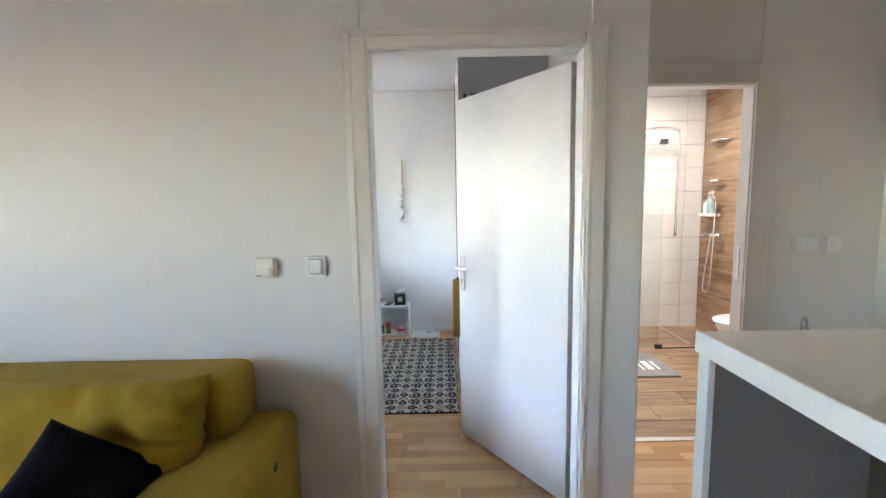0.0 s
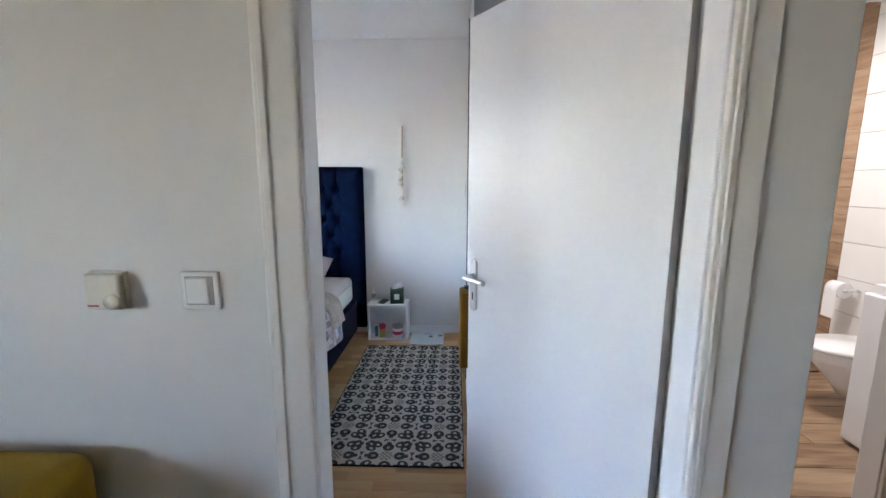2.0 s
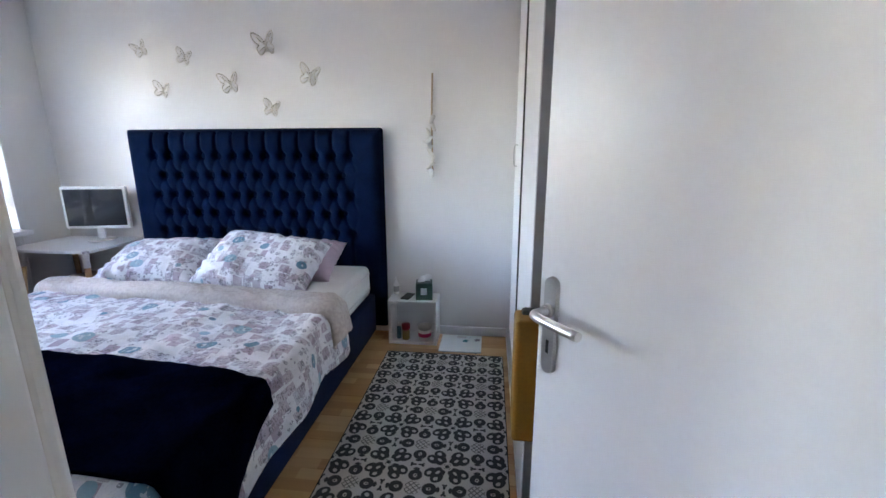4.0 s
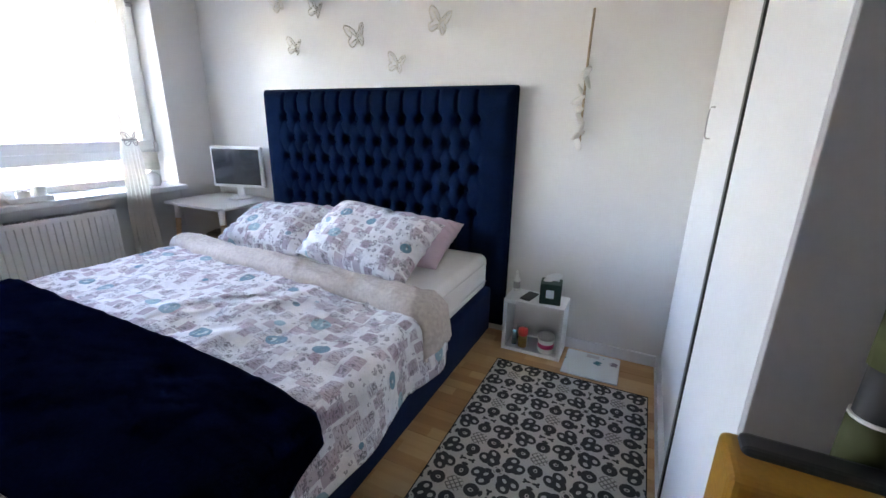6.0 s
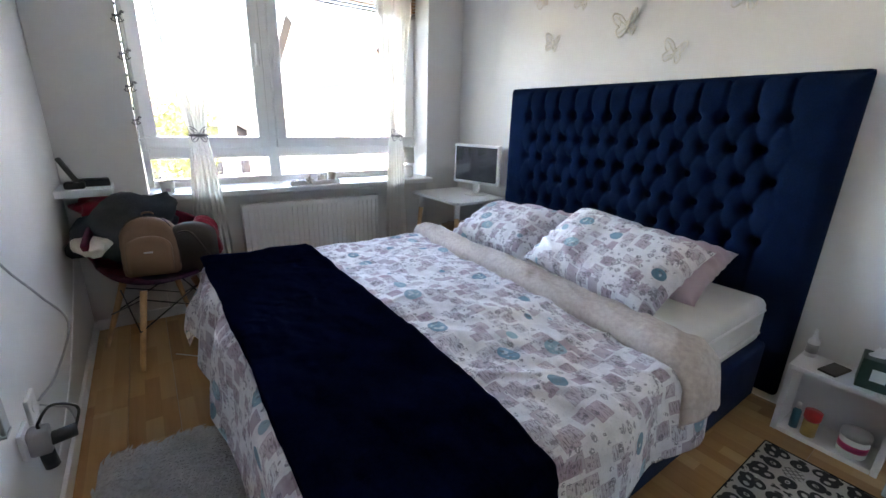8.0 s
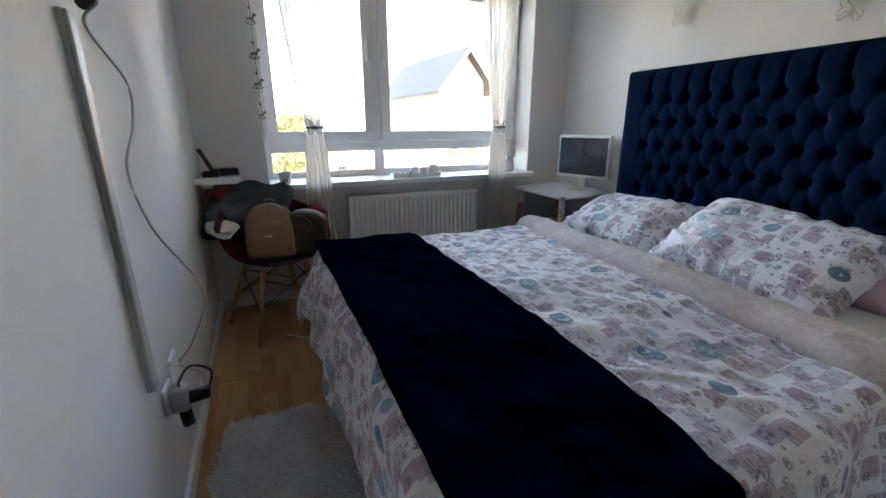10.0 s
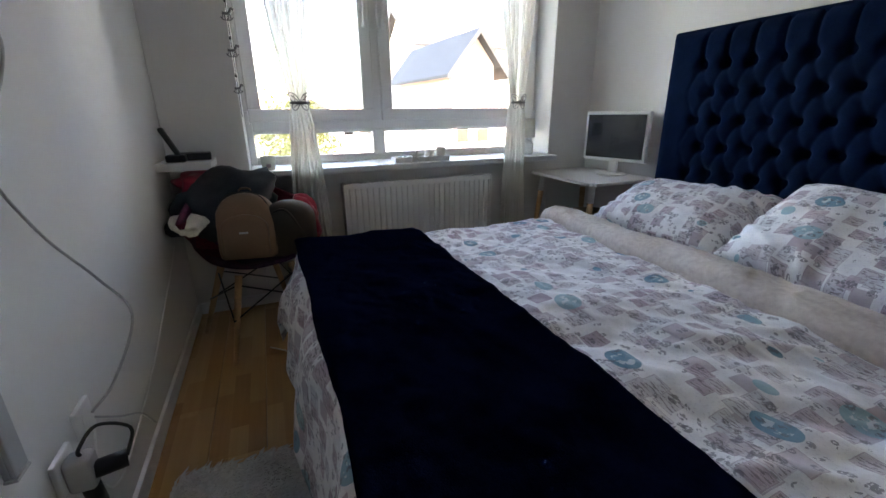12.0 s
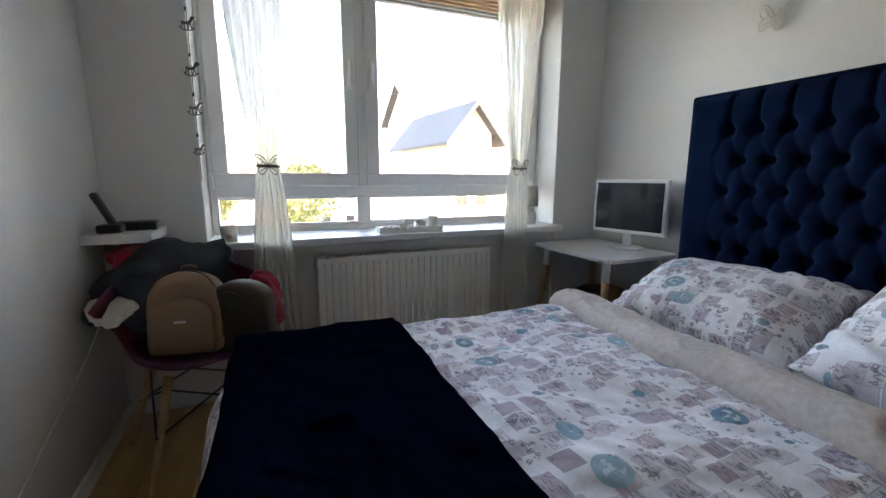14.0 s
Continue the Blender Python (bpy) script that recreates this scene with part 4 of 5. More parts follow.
can = thing("spray_can", (-0.645, 4.49, NT), "short red and gold can in the nightstand", "can")
part("body", lathe([(0.0, 0), (0.026, 0), (0.027, 0.005), (0.027, 0.075), (0.0, 0.075)]), plain("gold_label", (0.38, 0.27, 0.08), 0.4), can)
part("cap", lathe([(0.0, 0.075), (0.027, 0.075), (0.031, 0.085), (0.031, 0.118), (0.0, 0.122)]), REDPL, can, "red cap")
bt = thing("slim_bottle", (-0.70, 4.50, NT), "slim clear-blue bottle in the nightstand", "bottle")
part("body", lathe([(0.0, 0), (0.016, 0), (0.016, 0.085), (0.008, 0.098), (0.0, 0.098)]), BLUEPL, bt)
part("cap", lathe([(0.0, 0.098), (0.009, 0.098), (0.009, 0.125), (0.0, 0.127)]), PVC, bt)
sc = thing("bathroom_scale", (-0.383, 4.325, 0), "glass bathroom scale printed with teal butterflies", "scale")
part("platform", box(0, 0, 0.014, 0.30, 0.272, 0.024, 0.005, 3), SCALE, sc)
part("display", box(0.115, 0.215, 0.0242, 0.185, 0.25, 0.0252, 0.0003), GREYPL, sc, "grey display window")
for x in (0.04, 0.26):
    for y in (0.04, 0.23):
        part("foot", tube([(x, y, 0), (x, y, 0.0145)], 0.016, 12), BLACK, sc)

dc = thing("wall_hanging", (-0.457, YN - 0.012, 0), "rope wall hanging with pale shells and driftwood", "wall hanging")
part("rope", tube(arc([(0.0, 0, 1.90), (-0.004, 0, 1.75), (-0.006, 0, 1.60), (-0.004, -0.004, 1.45), (-0.002, -0.004, 1.30), (0.0, 0, 1.22)], 5), 0.006, 8), ROPE, dc)
rng = random.Random(11)
for k in range(9):
    z = 1.60 - k * 0.045
    s = bmesh.new()
    bmesh.ops.create_icosphere(s, subdivisions=2, radius=1)
    for v in s.verts:
        v.co *= 1 + 0.25 * fbm(v.co.x * 1.5, v.co.y * 1.5, v.co.z + k, 2)
    s.transform(pose(rng.uniform(-0.03, 0.03), -0.012, z, rng.uniform(-40, 40), rng.uniform(-50, 50), rng.uniform(0, 90)) @ Matrix.Diagonal((0.020, 0.008, rng.uniform(0.025, 0.05), 1)))
    part("shell", s, SHELLWHITE, dc, smooth=True)


def wing(s):
    pts = [(0.0, 0.0), (0.012, 0.03), (0.034, 0.052), (0.060, 0.058), (0.066, 0.040), (0.052, 0.012), (0.036, 0.0), (0.050, -0.012), (0.050, -0.030), (0.036, -0.045), (0.020, -0.036), (0.006, -0.014)]
    loop = arc([(x, 0, z) for x, z in pts + pts[:1]], 3)
    b = tube([(p.x * s, 0, p.z * s) for p in loop], 0.0032 * s, 6)
    for line in (((0.0, 0, 0.0), (0.026, 0, 0.022), (0.054, 0, 0.046)), ((0.036, 0, 0.0), (0.03, 0, 0.02), (0.036, 0, 0.044)), ((0.0, 0, -0.004), (0.022, 0, -0.014), (0.042, 0, -0.028))):
        tube([(x * s, 0, z * s) for x, _, z in line], 0.0026 * s, 5, b)
    return b


for k, (x, z, s, tilt) in enumerate(((-2.588, 2.10, 0.95, 24), (-2.257, 2.043, 0.95, -18), (-2.465, 1.824, 1.0, -12), (-1.927, 1.855, 1.25, 8), (-1.634, 2.106, 1.35, 10), (-1.329, 1.897, 1.25, -16), (-1.627, 1.685, 1.05, -14))):
    bf = thing("butterfly_ornament", pose(x, YN - 0.006, z, 0, -tilt, 0), "cut-out cream card butterfly stuck on the wall", "butterfly ornament", "wall butterflies")
    w1, w2 = wing(s), wing(s)
    w1.transform(pose(0, 0, 0, 0, 0, -22))
    w2.transform(Matrix.Diagonal((-1, 1, 1, 1)))
    w2.transform(pose(0, 0, 0, 0, 0, 50))
    bmesh.ops.reverse_faces(w2, faces=w2.faces[:])
    part("wing", w1, BFLY, bf), part("wing", w2, BFLY, bf)
    part("body", tube([(0, -0.004, -0.03 * s), (0, -0.004, 0.025 * s)], 0.003 * s, 8), BFLY, bf)

# ---- desk corner ----
tbl = thing("side_table", (-3.465, 4.13, 0), "small white table with beech legs in the corner", "table")
tt = box(0, 0, 0.697, 0.675, 0.52, 0.715, 0.0)
bmesh.ops.bevel(tt, geom=[e for e in tt.edges if abs(e.verts[0].co.z - e.verts[1].co.z) > 0.01], offset=0.03, segments=5, affect="EDGES")
part("tabletop", tt, LACQUER, tbl)
for x, y in ((0.085, 0.07), (0.59, 0.07), (0.085, 0.44), (0.59, 0.44)):
    sx, sy = (-1 if x < 0.3 else 1) * 0.05, (-1 if y < 0.25 else 1) * 0.05
    lg = part("leg", tube([(x + sx * 0.16, y + sy * 0.16, 0.58), (x + sx, y + sy, 0.0)], 0.020, 14, taper=0.014), BEECH, tbl)
    part("leg_sleeve", tube([(x, y, 0.698), (x + sx * 0.16, y + sy * 0.16, 0.58)], 0.023, 14, taper=0.021), PVC, lg, "white leg sleeve")
mon = thing("monitor", pose(-3.065, 4.53, 0.715, 0, 0, 15), "white-framed desktop monitor switched off", "monitor")
ms = part("housing", box(-0.225, -0.012, 0.09, 0.225, 0.026, 0.412, 0.008, 3), PVC, mon)
part("screen", box(-0.206, -0.0145, 0.112, 0.206, -0.0115, 0.392, 0.0005), SCREEN, ms, "dark glossy screen")
part("neck", box(-0.03, 0.0, 0.008, 0.03, 0.022, 0.15, 0.006), PVC, mon)
part("base", lathe([(0.0, 0), (0.095, 0), (0.098, 0.006), (0.083, 0.012), (0.0, 0.014)], 32), PVC, mon)
hamper = thing("wicker_basket", (-3.12, 4.42, 0), "brown wicker basket under the side table", "basket")
part("body", pillow_mesh(0.42, 0.36, 0.46, 5.0, 0.02, 24), WICKER, hamper)
hamper.children[0].location = (0, 0, 0.24)
single("dark_bag", pillow_mesh(0.24, 0.2, 0.2, 6.0, 0.02, 20), BLACKCLOTH, (-3.28, 4.05, 0.10), "dark bag on the floor below the window", "bag")

# ---- under the window ----
rad = thing("radiator", (-3.475, 2.757, 0), "white ribbed panel radiator under the window", "radiator")
RL = 1.02
fb = bmesh.new()
n = 27
prof = []
for i in range(n):
    y0 = 0.012 + (RL - 0.024) * i / n
    wv = (RL - 0.024) / n
    prof += [(y0, 0.088), (y0 + wv * 0.28, 0.088), (y0 + wv * 0.36, 0.080), (y0 + wv * 0.64, 0.080), (y0 + wv * 0.72, 0.088)]
prof.append((RL - 0.012, 0.088))
lo = [fb.verts.new((x, y, 0.14)) for y, x in prof]
hi = [fb.verts.new((x, y, 0.69)) for y, x in prof]
for i in range(len(prof) - 1):
    fb.faces.new((lo[i], lo[i + 1], hi[i + 1], hi[i]))
part("front_panel", fb, PVC, rad)
part("core", box(0.018, 0.01, 0.125, 0.079, RL - 0.01, 0.70, 0.004), PVC, rad)
part("side_cover", box(0.014, 0.0, 0.12, 0.09, 0.011, 0.722, 0.003), PVC, rad)
part("side_cover", box(0.014, RL - 0.011, 0.12, 0.09, RL, 0.722, 0.003), PVC, rad)
tg = box(0.014, 0.011, 0.702, 0.018, RL - 0.011, 0.722, 0.001)
box(0.086, 0.011, 0.690, 0.090, RL - 0.011, 0.722, 0.001, bm=tg)
for i in range(34):
    y = 0.03 + i * (RL - 0.06) / 33
    box(0.018, y - 0.004, 0.708, 0.086, y + 0.004, 0.718, 0.0, bm=tg)
part("top_grille", tg, PVC, rad)
part("valve", tube([(0.05, -0.002, 0.18), (0.05, -0.06, 0.18)], 0.02, 12), PVC, rad)

lamp = thing("table_lamp", (-3.52, 4.13, 0.832), "small white table lamp on the window sill", "lamp")
part("base", lathe([(0.0, 0), (0.045, 0), (0.050, 0.012), (0.050, 0.075), (0.030, 0.095), (0.010, 0.105), (0.008, 0.13), (0.0, 0.13)], 28), PORCELAIN, lamp)
part("shade", lathe([(0.060, 0.12), (0.055, 0.25), (0.053, 0.25), (0.058, 0.12)], 32), CREAM, lamp, "white fabric shade")
tray = thing("candle_tray", (-3.45, 3.10, 0.832), "long white wooden tray with candles and pebbles on the sill", "tray")
part("base", box(-0.045, 0, 0, 0.045, 0.36, 0.008, 0.002), LACQUER, tray)
for a in ((-0.05, -0.005, -0.045, 0.365), (0.045, -0.005, 0.05, 0.365), (-0.045, -0.005, 0.045, 0.0), (-0.045, 0.36, 0.045, 0.365)):
    part("side", box(a[0], a[1], 0, a[2], a[3], 0.032, 0.001), LACQUER, tray)
for y, h in ((0.24, 0.055), (0.32, 0.075)):
    cd = thing("candle", (-3.45, 3.10 + y, 0.840), "cream pillar candle in the tray", "candle", "candles in the tray")
    part("wax", lathe([(0.0, 0), (0.030, 0), (0.031, 0.004), (0.031, h), (0.026, h), (0.024, h - 0.006), (0.0, h - 0.006)]), WAX, cd)
    part("wick", tube([(0, 0, h - 0.007), (0.002, 0, h + 0.008)], 0.0012, 6), BLACK, cd)
st = bmesh.new()
ring = []
for k in range(10):
    r = 0.045 if k % 2 == 0 else 0.02
    ring.append((r * math.sin(k * math.tau / 10), r * math.cos(k * math.tau / 10)))
fr, bk = [st.verts.new((0.006, y, z)) for y, z in ring], [st.verts.new((-0.006, y, z)) for y, z in ring]
cf, cb = st.verts.new((0.014, 0, 0)), st.verts.new((-0.014, 0, 0))
for k in range(10):
    j = (k + 1) % 10
    st.faces.new((fr[k], fr[j], cf)), st.faces.new((bk[j], bk[k], cb)), st.faces.new((fr[j], fr[k], bk[k], bk[j]))
bmesh.ops.recalc_face_normals(st, faces=st.faces[:])
single("star_ornament", st, SHELLWHITE, pose(-3.395, 3.23, 0.872, 0, 14, 0), "pale wooden star leaning on the tray", "ornament")
rng = random.Random(3)
for k in range(9):
    p = bmesh.new()
    bmesh.ops.create_icosphere(p, subdivisions=2, radius=1)
    for v in p.verts:
        v.co *= 1 + 0.2 * fbm(v.co.x, v.co.y, v.co.z + k, 2)
    single("pebble", p, PEWTER if k % 3 else SHELLWHITE, pose(-3.45 + rng.uniform(-0.025, 0.025), 3.125 + k * 0.011, 0.854, 0, 0, k * 40) @ Matrix.Diagonal((0.02, 0.016, 0.014, 1)), "dark rounded pebble in the tray", "pebble", "pebbles", smooth=True)
cup = thing("candle_glass", (-3.43, 2.36, 0.832), "small white candle glass on the sill", "candle")
part("glass", lathe([(0.0, 0), (0.034, 0), (0.040, 0.075), (0.037, 0.075), (0.031, 0.012), (0.0, 0.012)]), SHELLWHITE, cup)
part("motif", box(0.036, -0.012, 0.015, 0.040, 0.012, 0.035, 0.001), PINK, cup, "small pink motif")


def curtain(y, ztop, zbot, wt, wb, lean, seed):
    tie = 1.187
    c = thing("curtain", (-3.305, y, 0), "sheer white curtain gathered by a butterfly clip", "curtain", "sheer curtains")
    def fn(u, v):
        z = ztop + (zbot - ztop) * v
        if z > tie:
            k = ((z - tie) / (ztop - tie))
            w = 0.045 + (wt - 0.045) * (1 - (1 - k) ** 1.6)
            cy = lean * k
        else:
            k = (tie - z) / (tie - zbot)
            w = 0.045 + (wb - 0.045) * k ** 0.55
            cy = 0.0
        d = 0.030 * (0.3 + 0.7 * min(1, w / 0.2))
        return (d * math.sin(u * 19 + seed + 2.2 * fbm(u * 3, z * 0.7, seed)) + 0.012 * fbm(u * 8, z * 3, seed), cy + u * w + 0.01 * fbm(z * 2, u, seed + 3), z)
    part("cloth", sheet(fn, span(-1, 1, 110), span(0, 1, 80)), SHEER, c)
    w1, w2 = wing(0.85), wing(0.85)
    turn = pose(0.045, 0, tie, 0, 0, 90)
    w2.transform(Matrix.Diagonal((-1, 1, 1, 1)))
    bmesh.ops.reverse_faces(w2, faces=w2.faces[:])
    w1.transform(turn @ pose(0, 0, 0, 0, 0, 18)), w2.transform(turn @ pose(0, 0, 0, 0, 0, -18))
    cl = part("clip", merge(w1, w2), PEWTER, c, "grey metal butterfly clip")
    part("band", tube([(0.02, -0.05, tie), (0.045, 0, tie), (0.02, 0.05, tie)], 0.007, 8), PEWTER, cl)


curtain(2.555, 2.48, 0.14, 0.17, 0.115, -0.02, 0.3)
curtain(3.895, 2.48, 0.14, 0.16, 0.105, -0.02, 2.1)
rod = thing("curtain_rod", (-3.305, 0, 2.50), "slim white curtain rod over the window", "curtain rod")
part("pole", tube([(0, 2.1, 0), (0, 4.5, 0)], 0.011, 12), PVC, rod)
for y in (2.15, 4.45):
    part("bracket", box(-0.175, y - 0.01, -0.012, 0.0, y + 0.01, 0.012, 0.003), PVC, rod)
# rocking-horse garland on the window reveal
gl = thing("horse_garland", (-3.468, 2.262, 0), "string of small dark metal rocking horses", "garland")
part("string", tube([(0, 0, 2.36), (0.003, 0.003, 1.8), (0, 0, 1.12)], 0.0016, 6), BLACK, gl)
for z in (2.16, 1.97, 1.79, 1.60, 1.43, 1.25):
    big_one = round(z * 100) % 2 == 0 or z in (1.79, 1.43)
    hs = bmesh.new()
    k = 0.9 if big_one else 0.7
    tube(arc([(0, -0.032 * k, 0.002), (0, -0.016 * k, -0.012 * k), (0, 0.016 * k, -0.012 * k), (0, 0.034 * k, 0.002)], 5), 0.003, 6, hs)
    tube(arc([(0, -0.022 * k, 0.022 * k), (0, 0, 0.020 * k), (0, 0.016 * k, 0.026 * k), (0, 0.026 * k, 0.046 * k), (0, 0.040 * k, 0.040 * k)], 4), 0.0075 * k, 8, hs)
    for a, b in ((-0.018, -0.026), (-0.012, -0.008), (0.012, 0.006), (0.016, 0.024)):
        tube([(0, a * k, 0.018 * k), (0, b * k, -0.010 * k)], 0.003 * k, 6, hs)
    hs.transform(Matrix.Translation((0.006, 0, z)))
    part("horse", hs, PEWTER, gl)
    part("bead", tube([(0, 0, z + 0.07), (0, 0, z + 0.085)], 0.005, 8), BLACK, gl)

# ---- chair corner ----
shelf = thing("wall_shelf", (-3.465, YS, 0.875), "short white floating shelf in the corner", "shelf")
part("board", box(0, 0.0, 0, 0.27, 0.235, 0.038, 0.002), LACQUER, shelf)
ph = thing("cordless_phone", pose(-3.27, 1.945, 0.913, 0, 0, 0), "black cordless phone standing in its cradle", "phone")
part("cradle", box(-0.035, -0.04, 0, 0.035, 0.045, 0.035, 0.008), BLACK, ph)
hd = box(-0.022, -0.011, 0, 0.022, 0.011, 0.155, 0.008, 3)
hd.transform(pose(0, 0.02, 0.02, 24))
part("handset", hd, BLACK, ph)
single("black_box", box(-0.05, -0.075, 0, 0.05, 0.075, 0.036, 0.006), BLACK, pose(-3.36, 2.015, 0.913, 0, 0, 5), "flat black router box on the shelf", "box")

CHX, CHY = -3.10, 2.235
chair = thing("armchair", pose(CHX, CHY, 0, 0, 0, -68), "patchwork bucket armchair with beech legs and black wire bracing", "chair")


def shell(u, v):
    """Bucket seat: u across -1..1, v from the front edge 0 up to the back rim 1."""
    a = u * 2.1
    if v < 0.45:
        k = v / 0.45
        y = 0.22 - 0.36 * k
        w = 0.20 + 0.03 * k
        z = 0.455 - 0.03 * math.sin(math.pi * k) + 0.05 * abs(u) ** 3
        return (u * w, y, z)
    k = (v - 0.45) / 0.55
    r = 0.235 + 0.055 * k
    x = u * r * (1.0 + 0.1 * k)
    y = -0.14 - 0.13 * k * (1 - 0.2 * abs(u)) + 0.30 * abs(u) ** 2.2 * k
    z = 0.455 + 0.05 * abs(u) ** 3 + 0.36 * k * (1 - 0.52 * abs(u) ** 2.0)
    return (x, y, z)


shl = part("shell", sheet(shell, span(-1, 1, 40), span(0, 1, 40)), PURPLE, chair, "dark purple patchwork upholstered shell")
solid(shl, 0.022, 0)
for x in (-1, 1):
    for y in (-1, 1):
        part("leg", tube([(x * 0.13, y * 0.12, 0.40), (x * 0.24, y * 0.22, 0.0)], 0.018, 12, taper=0.012), BEECH, chair)
for k in (-1, 1):
    for a, b in (((k * 0.15, -0.14, 0.36), (k * 0.20, 0.18, 0.20)), ((k * 0.15, 0.14, 0.36), (k * 0.20, -0.18, 0.20)),
                 ((-0.15, k * 0.14, 0.36), (0.20, k * 0.18, 0.20)), ((0.15, k * 0.14, 0.36), (-0.20, k * 0.18, 0.20))):
        part("wire_brace", tube([a, b], 0.004, 6), BLACK, chair, "black wire brace")

bp = thing("backpack", pose(-3.02, 2.225, 0.462, -8, 0, 80), "small tan leather backpack sitting on the chair", "backpack")


def rounded_pack(w, d, h, top=0.5):
    """A soft upright pack with an arched top."""
    b = bmesh.new()
    outline = [(-0.42, 0.0), (0.42, 0.0), (0.48, 0.03), (0.5, 0.10), (0.5, 1 - top * 0.9)]
    for k in range(1, 12):
        t_ = math.pi * k / 12
        outline.append((0.5 * math.cos(t_), 1 - top * 0.9 + top * 0.9 * math.sin(t_) ** 0.85))
    outline += [(-0.5, 1 - top * 0.9), (-0.5, 0.10), (-0.48, 0.03)]
    rings_ = []
    for y_, sc_ in ((-0.5, 0.86), (-0.44, 0.95), (-0.30, 1.0), (0.30, 1.0), (0.44, 0.95), (0.5, 0.86)):
        rings_.append([b.verts.new((x_ * w * sc_, y_ * d, h * (0.5 + (z_ - 0.5) * sc_) - (0.5 - 0.5 * sc_) * h)) for x_, z_ in outline])
    for p_, q_ in zip(rings_, rings_[1:]):
        for i_ in range(len(outline)):
            b.faces.new((p_[i_], p_[(i_ + 1) % len(outline)], q_[(i_ + 1) % len(outline)], q_[i_]))
    b.faces.new(rings_[0][::-1]), b.faces.new(rings_[-1])
    bmesh.ops.recalc_face_normals(b, faces=b.faces[:])
    return b


part("body", rounded_pack(0.265, 0.13, 0.315, 0.48), TAN, bp, smooth=True)
pk = rounded_pack(0.21, 0.04, 0.20, 0.40)
pk.transform(Matrix.Translation((0, -0.075, 0.015)))
part("front_pocket", pk, TAN, bp, smooth=True)
part("zip", tube(arc([(-0.130, -0.045, 0.05), (-0.127, -0.045, 0.20), (-0.066, -0.045, 0.306), (0.066, -0.045, 0.306), (0.127, -0.045, 0.20), (0.130, -0.045, 0.05)], 5), 0.003, 6), BROWN, bp)
part("logo_plate", box(-0.02, -0.098, 0.125, 0.02, -0.095, 0.134, 0.001), STEEL, bp)
part("grab_loop", tube(arc([(-0.03, 0.02, 0.308), (-0.02, 0.02, 0.332), (0.02, 0.02, 0.332), (0.03, 0.02, 0.308)], 5), 0.005, 8), TAN, bp)
hb2 = thing("handbag", pose(-3.0, 2.42, 0.46, 0, 0, 70), "dark brown soft handbag on the chair", "handbag")
part("body", rounded_pack(0.24, 0.11, 0.27, 0.35), BROWN, hb2, smooth=True)
part("strap", tube(arc([(-0.1, -0.02, 0.20), (0.02, -0.09, 0.24), (0.10, -0.08, 0.10), (0.16, -0.06, 0.02)], 6), 0.006, 8), BROWN, hb2)


def heap(name, place, size, material, seed, label):
    """A crumpled garment."""
    b = bmesh.new()
    bmesh.ops.create_icosphere(b, subdivisions=4, radius=1)
    for v in b.verts:
        c = v.co.copy()
        v.co *= 1 + 0.30 * fbm(c.x * 1.6 + seed, c.y * 1.6, c.z * 1.6, 3) + 0.07 * math.sin(9 * c.x + 6 * c.z + seed + 3 * fbm(c.x, c.y, c.z))
    b.transform(Matrix.Diagonal((*size, 1)))
    return single(name, b, material, place, label, "clothes", "clothes on the chair", smooth=True)


heap("jacket", pose(-3.20, 2.14, 0.70, 20, 10, 20), (0.17, 0.25, 0.15), GREYCLOTH, 1.0, "crumpled dark grey jacket over the chair back")
heap("scarf", pose(-3.30, 2.04, 0.80, 0, 10, 30), (0.13, 0.13, 0.055), RED, 2.0, "dark red knitted scarf on the chair back")
heap("shawl", pose(-3.06, 1.98, 0.655, 10, 12, 20), (0.12, 0.075, 0.028), CREAM, 3.0, "cream crocheted shawl hanging over the chair arm")
heap("beanie", pose(-3.33, 2.13, 0.82, 0, 0, 0), (0.06, 0.06, 0.028), TEAL, 4.0, "teal knitted hat on top of the clothes")
heap("sweater", pose(-3.12, 2.50, 0.60, 10, 0, 0), (0.09, 0.08, 0.13), RED, 5.0, "red sweater hanging over the chair side")

# ---- wall-mounted television and its wiring ----
tv = thing("television", pose(-1.275, 1.985, 1.605, 4, 0, 180), "small flat television on a wall arm showing window reflections", "television")
tc_ = part("housing", box(-0.28, -0.022, -0.18, 0.28, 0.022, 0.17, 0.008, 3), PVC, tv, "silver-white frame")
part("screen", box(-0.262, -0.0245, -0.150, 0.262, -0.0215, 0.155, 0.0005), TVSCREEN, tc_, "glossy dark screen")
part("bracket", box(-0.05, 0.02, -0.12, 0.05, 0.127, 0.08, 0.004), BLACK, tv, "black wall bracket")
part("cable_plug", tube([(0.21, 0.0, -0.185), (0.24, 0.02, -0.20)], 0.012, 8), BLACK, tv)
cc_ = thing("cable_channel", (-1.69, YS, 0.53), "grey plastic cable channel on the wall", "cable channel")
part("base", box(-0.020, 0, 0, 0.020, 0.010, 0.90, 0.002), GREYPL, cc_)
part("cover", box(-0.022, 0.010, 0.001, 0.022, 0.020, 0.899, 0.004), GREYPL, cc_)
part("end_cap", box(-0.023, 0.0, -0.006, 0.023, 0.021, 0.0, 0.001), GREYPL, cc_)
for x, z in ((-1.82, 0.41), (-1.95, 0.44)):
    s = thing("wall_socket", (x, YS, z), "white wall socket above the baseboard", "socket")
    part("plate", box(-0.042, 0, -0.042, 0.042, 0.012, 0.042, 0.004, 3), PVC, s)
    part("insert", tube([(0, 0.011, 0), (0, 0.014, 0)], 0.021, 18), PVC, s)
